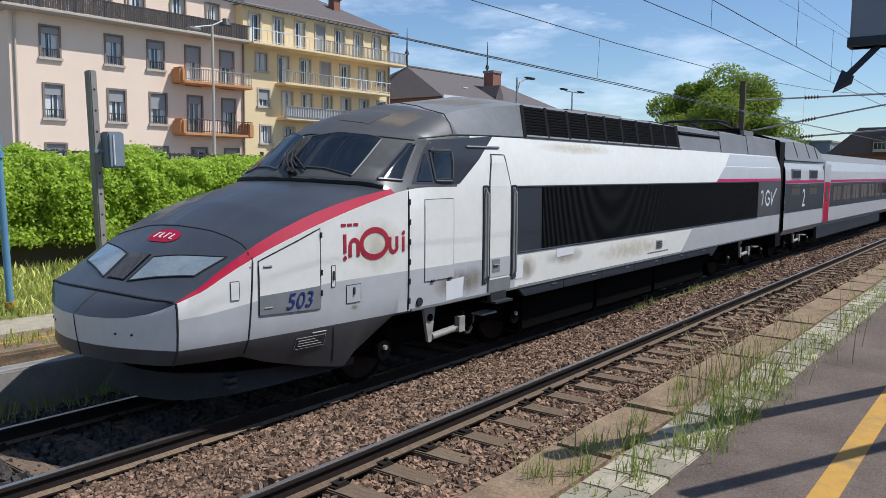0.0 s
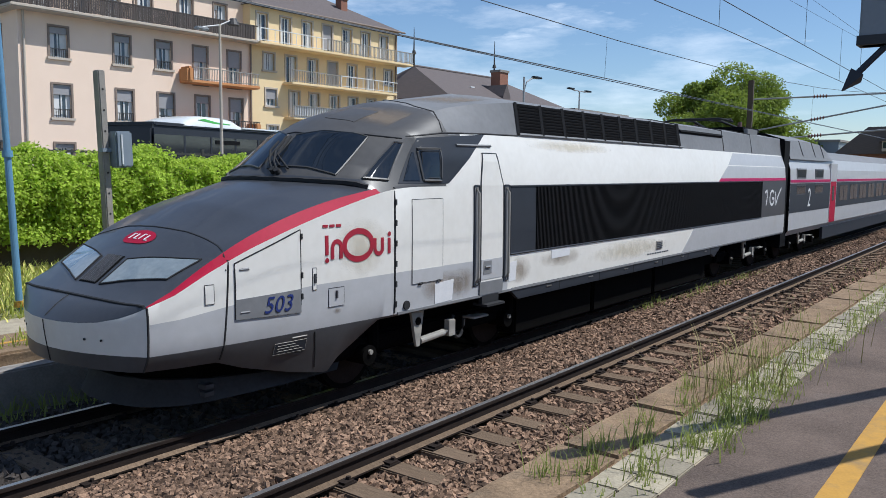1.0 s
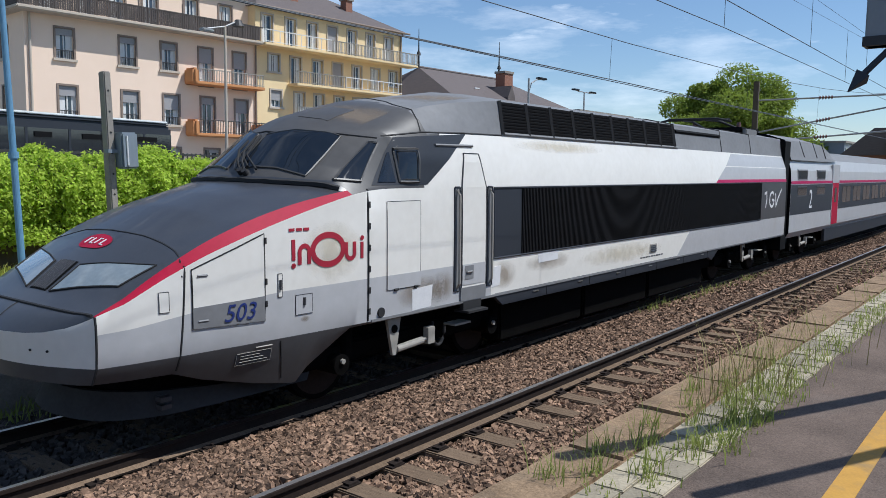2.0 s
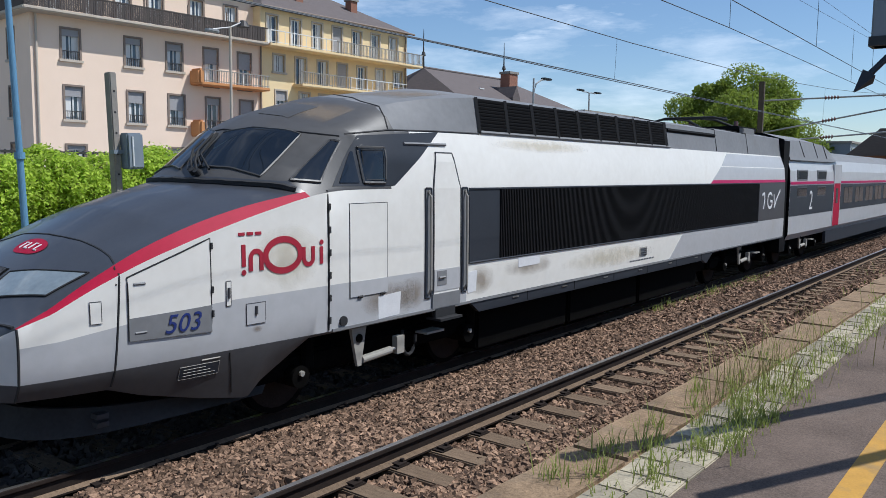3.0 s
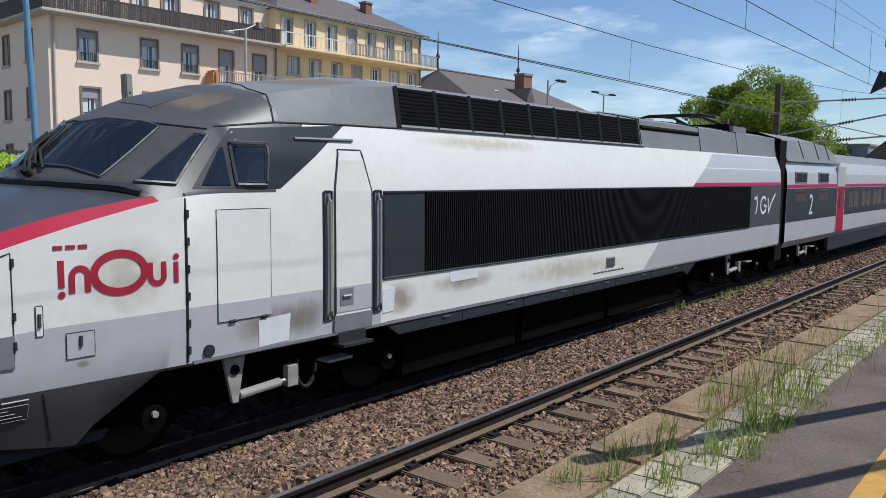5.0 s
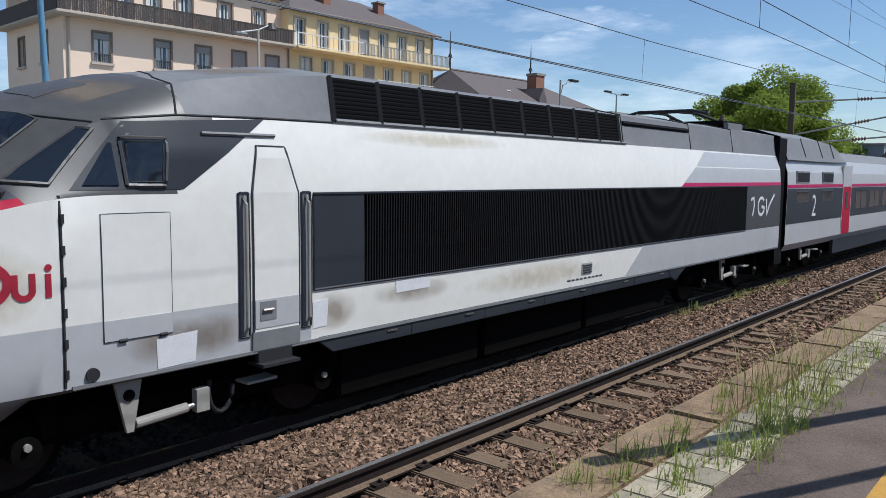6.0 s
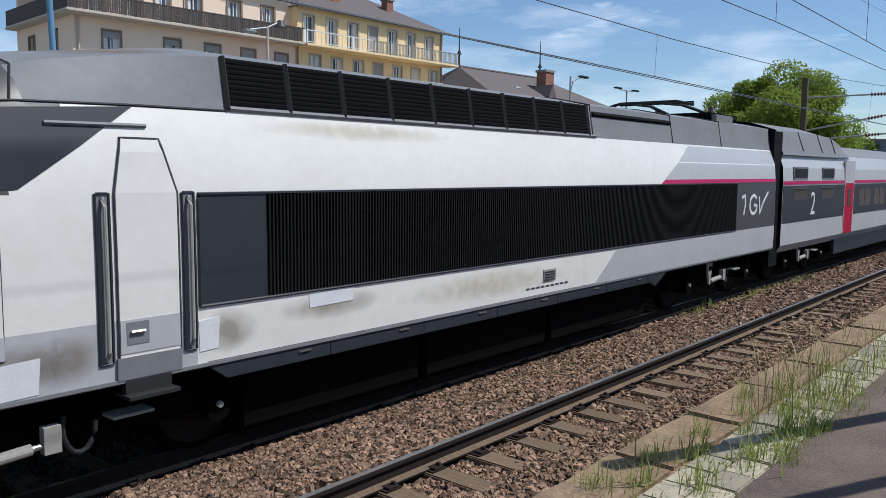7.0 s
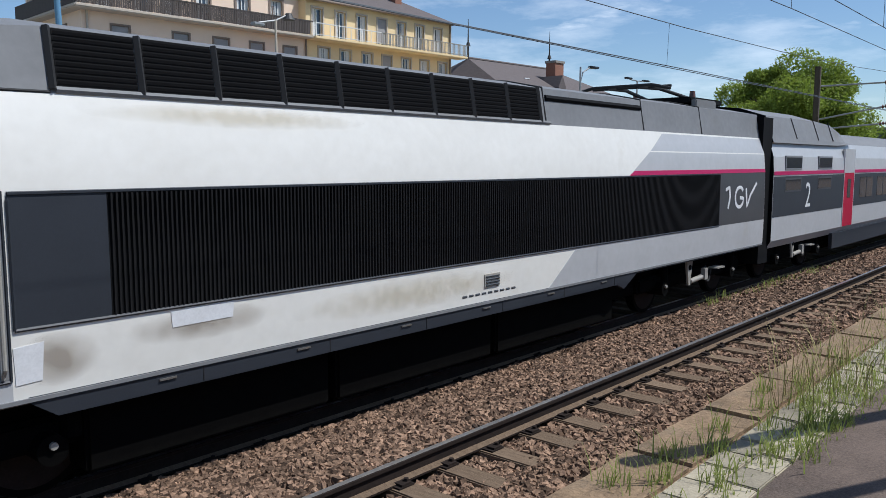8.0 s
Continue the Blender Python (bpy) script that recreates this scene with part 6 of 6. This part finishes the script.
p = tagged(empty("catenary_mast", 52.2, 8.0, FZ - 0.1), "concrete catenary mast with insulated bracket arms", "mast")
part("shaft", B(-0.13, 0.13, -0.16, 0.16, 0, 8.1, bevel=0.03), M["bark"], p)
for z0, z1, y1 in ((6.9, 6.95, -8.6), (4.9, 6.4, -8.4), (4.3, 4.9, -8.2)):
    a = part("bracket_arm", tube(bmesh.new(), [(0, -0.2, z0), (0, y1, z1)], 0.05), M["galv"], p)
    for k in range(5):
        f = 0.42 + 0.02 * k
        c0 = Vector((0, -0.2 + (y1 + 0.2) * f, z0 + (z1 - z0) * f))
        part("insulator", cyl(bmesh.new(), c0, c0 + Vector((0, -0.07, 0)), 0.13, 0.06), M["insulator"], a)

p = tagged(empty("catenary_mast", 52.0, -8.4, PZ), "steel catenary mast on the platform holding overhead wires", "mast")
part("shaft", B(-0.12, 0.12, -0.12, 0.12, 0, 7.4, bevel=0.02), M["galv"], p)
for z0, y1 in ((6.5, 4.93), (5.85, 4.36), (4.0, 4.93), (3.95, 4.36)):
    part("bracket_arm", tube(bmesh.new(), [(0, 0.12, z0), (0, y1, z0)], 0.04), M["galv"], p)

# hanging sign with a pointed strut, carried by a mast on the platform
p = tagged(empty("platform_sign", 3.432, -6.807, 3.145), "grey hanging platform sign with a pointed steel strut", "sign")
part("panel", B(0, 0.08, -0.40, 0.012, 0, 0.66, bevel=0.008), M["greybox"], p)
part("lower_edge", B(-0.006, 0.086, -0.406, 0.018, 0.0, 0.036), M["slate"], p)
part("strut", tube(bmesh.new(), [(0.03, -0.084, 0.0), (-0.072, 0.012, -0.132)], 0.013), M["slate"], p)
part("point", cyl(bmesh.new(), (-0.066, 0.0, -0.12), (-0.114, 0.036, -0.18), 0.036, 0.003, 4), M["slate"], p)
part("mast", cyl(bmesh.new(), (0.04, -0.48, PZ - 3.145), (0.04, -0.48, 0.9), 0.045), M["galv"], p)
part("bracket", B(0.02, 0.06, -0.48, -0.36, 0.5, 0.55), M["galv"], p)

# open steel canopy frame on the platform that throws bar shadows over its edge
p = tagged(empty("canopy_frame", 0, 0, PZ), "open steel canopy frame standing on the platform", "canopy")


def beam(x0, y0, x1, y1, r):
    """A bar three metres up whose shade falls along the line given on the platform."""
    o = Vector((SUN.x, SUN.y, SUN.z)) * (3.0 / SUN.z)
    d = Vector((x1 - x0, y1 - y0, 0))
    a, b = Vector((x0, y0, 0)) + o, Vector((x1, y1, 0)) + o + d * 2.2
    part("beam", tube(bmesh.new(), [a, b], r, 4), M["galv"], p)
    part("post", cyl(bmesh.new(), (b.x, b.y, 0), b, 0.06), M["galv"], p)


beam(4.55, -4.93, 7.88, -6.45, 0.085)
beam(4.50, -5.87, 6.22, -6.68, 0.065)


# ---- bus ----
BUSRUN = [(0.0, 27.6, 22.2, 14), (1.0, 16.0, 19.3, 14), (1.5, 10.3, 17.9, 14), (3.0, -5.5, 15.8, 3), (5.0, -27.0, 15.5, 0), (8.0, -59.0, 15.5, 0)]
bus = tagged(empty("city_bus", 27.6, 22.2, SZ), "white and dark grey city bus with green roof mark", "bus")
part("body", B(0, 12, -1.25, 1.25, 0.35, 2.75, bevel=0.10), M["slate"], bus, "dark grey body")
part("window_band", B(0.1, 11.9, -1.27, 1.27, 1.15, 2.45), M["busglass"], bus)
part("roof", B(0.15, 11.9, -1.2, 1.2, 2.70, 2.9, bevel=0.08), M["slate"], bus)
bm = bmesh.new()
rows = []
for x, h in ((1.75, 0.0), (2.0, 0.22), (2.5, 0.38), (3.2, 0.45), (4.1, 0.44), (4.8, 0.36), (5.15, 0.2), (5.3, 0.0)):
    rows.append([bm.verts.new((x, y, 2.84 + h * k)) for y, k in ((-1.15, 0.0), (-1.12, 0.55), (-0.95, 0.9), (-0.5, 1.0), (0.5, 1.0), (0.95, 0.9), (1.12, 0.55), (1.15, 0.0))])
for a, b in zip(rows[:-1], rows[1:]):
    for j in range(7):
        bm.faces.new((a[j], a[j + 1], b[j + 1], b[j]))
pod = part("roof_pod", bm, M["buswhite"], bus, "white rounded roof pod", smooth=True)
part("green_mark", prism(bmesh.new(), [(2.6, 3.10), (2.95, 3.15), (3.6, 3.06), (4.5, 3.02), (4.45, 2.98), (3.5, 2.99), (2.85, 3.06)], "y", -1.135, -1.09), M["busgreen"], pod)
for x0, x1 in ((3.4, 4.9), (6.4, 7.0), (8.1, 9.4), (10.0, 11.2)):
    part("vent_slot", B(x0, x1, -1.30, -1.26, 2.18, 2.34), M["black"], bus)
for x in (2.4, 9.2):
    for y in (-1.26, 1.0):
        part("wheel", cyl(bmesh.new(), (x, y, 0.47), (x, y + 0.26, 0.47), 0.47, n=20), M["rubber"], bus)
for k in range(7):
    part("window_post", B(1.6 + 1.5 * k, 1.68 + 1.5 * k, -1.285, -1.26, 1.15, 2.45), M["slate"], bus)
part("roof_rail", B(5.2, 11.8, -1.22, -1.12, 2.86, 2.93, bevel=0.02), M["buswhite"], bus)
part("white_stripe", B(0.2, 11.8, -1.275, -1.24, 0.95, 1.12), M["buswhite"], bus)


# ---- what moves ----
RUN = [(0.0, 0.0), (0.5, -0.17), (1.0, -0.381), (1.5, -0.627), (2.0, -0.913), (2.5, -1.237), (3.0, -1.592), (3.5, -1.992), (4.0, -2.43), (4.5, -2.91), (5.0, -3.437), (5.5, -4.005), (6.0, -4.612), (6.5, -5.275), (7.0, -6.01), (7.5, -6.768), (8.0, -7.559)]


def motions():
    walk(train, [(t, pose(s, 0, 0)) for t, s in RUN])
    steps = [(0.25 * k, float(np.interp(0.25 * k, [r[0] for r in RUN], [r[1] for r in RUN]))) for k in range(33)]
    for w, x, y in WHEELS:
        walk(w, [(t, pose(x, y, 0.46, 0, math.degrees(s / 0.46), 0)) for t, s in steps])
    walk(bus, [(t, pose(x, y, SZ, 0, 0, turn)) for t, x, y, turn in BUSRUN])


motions()
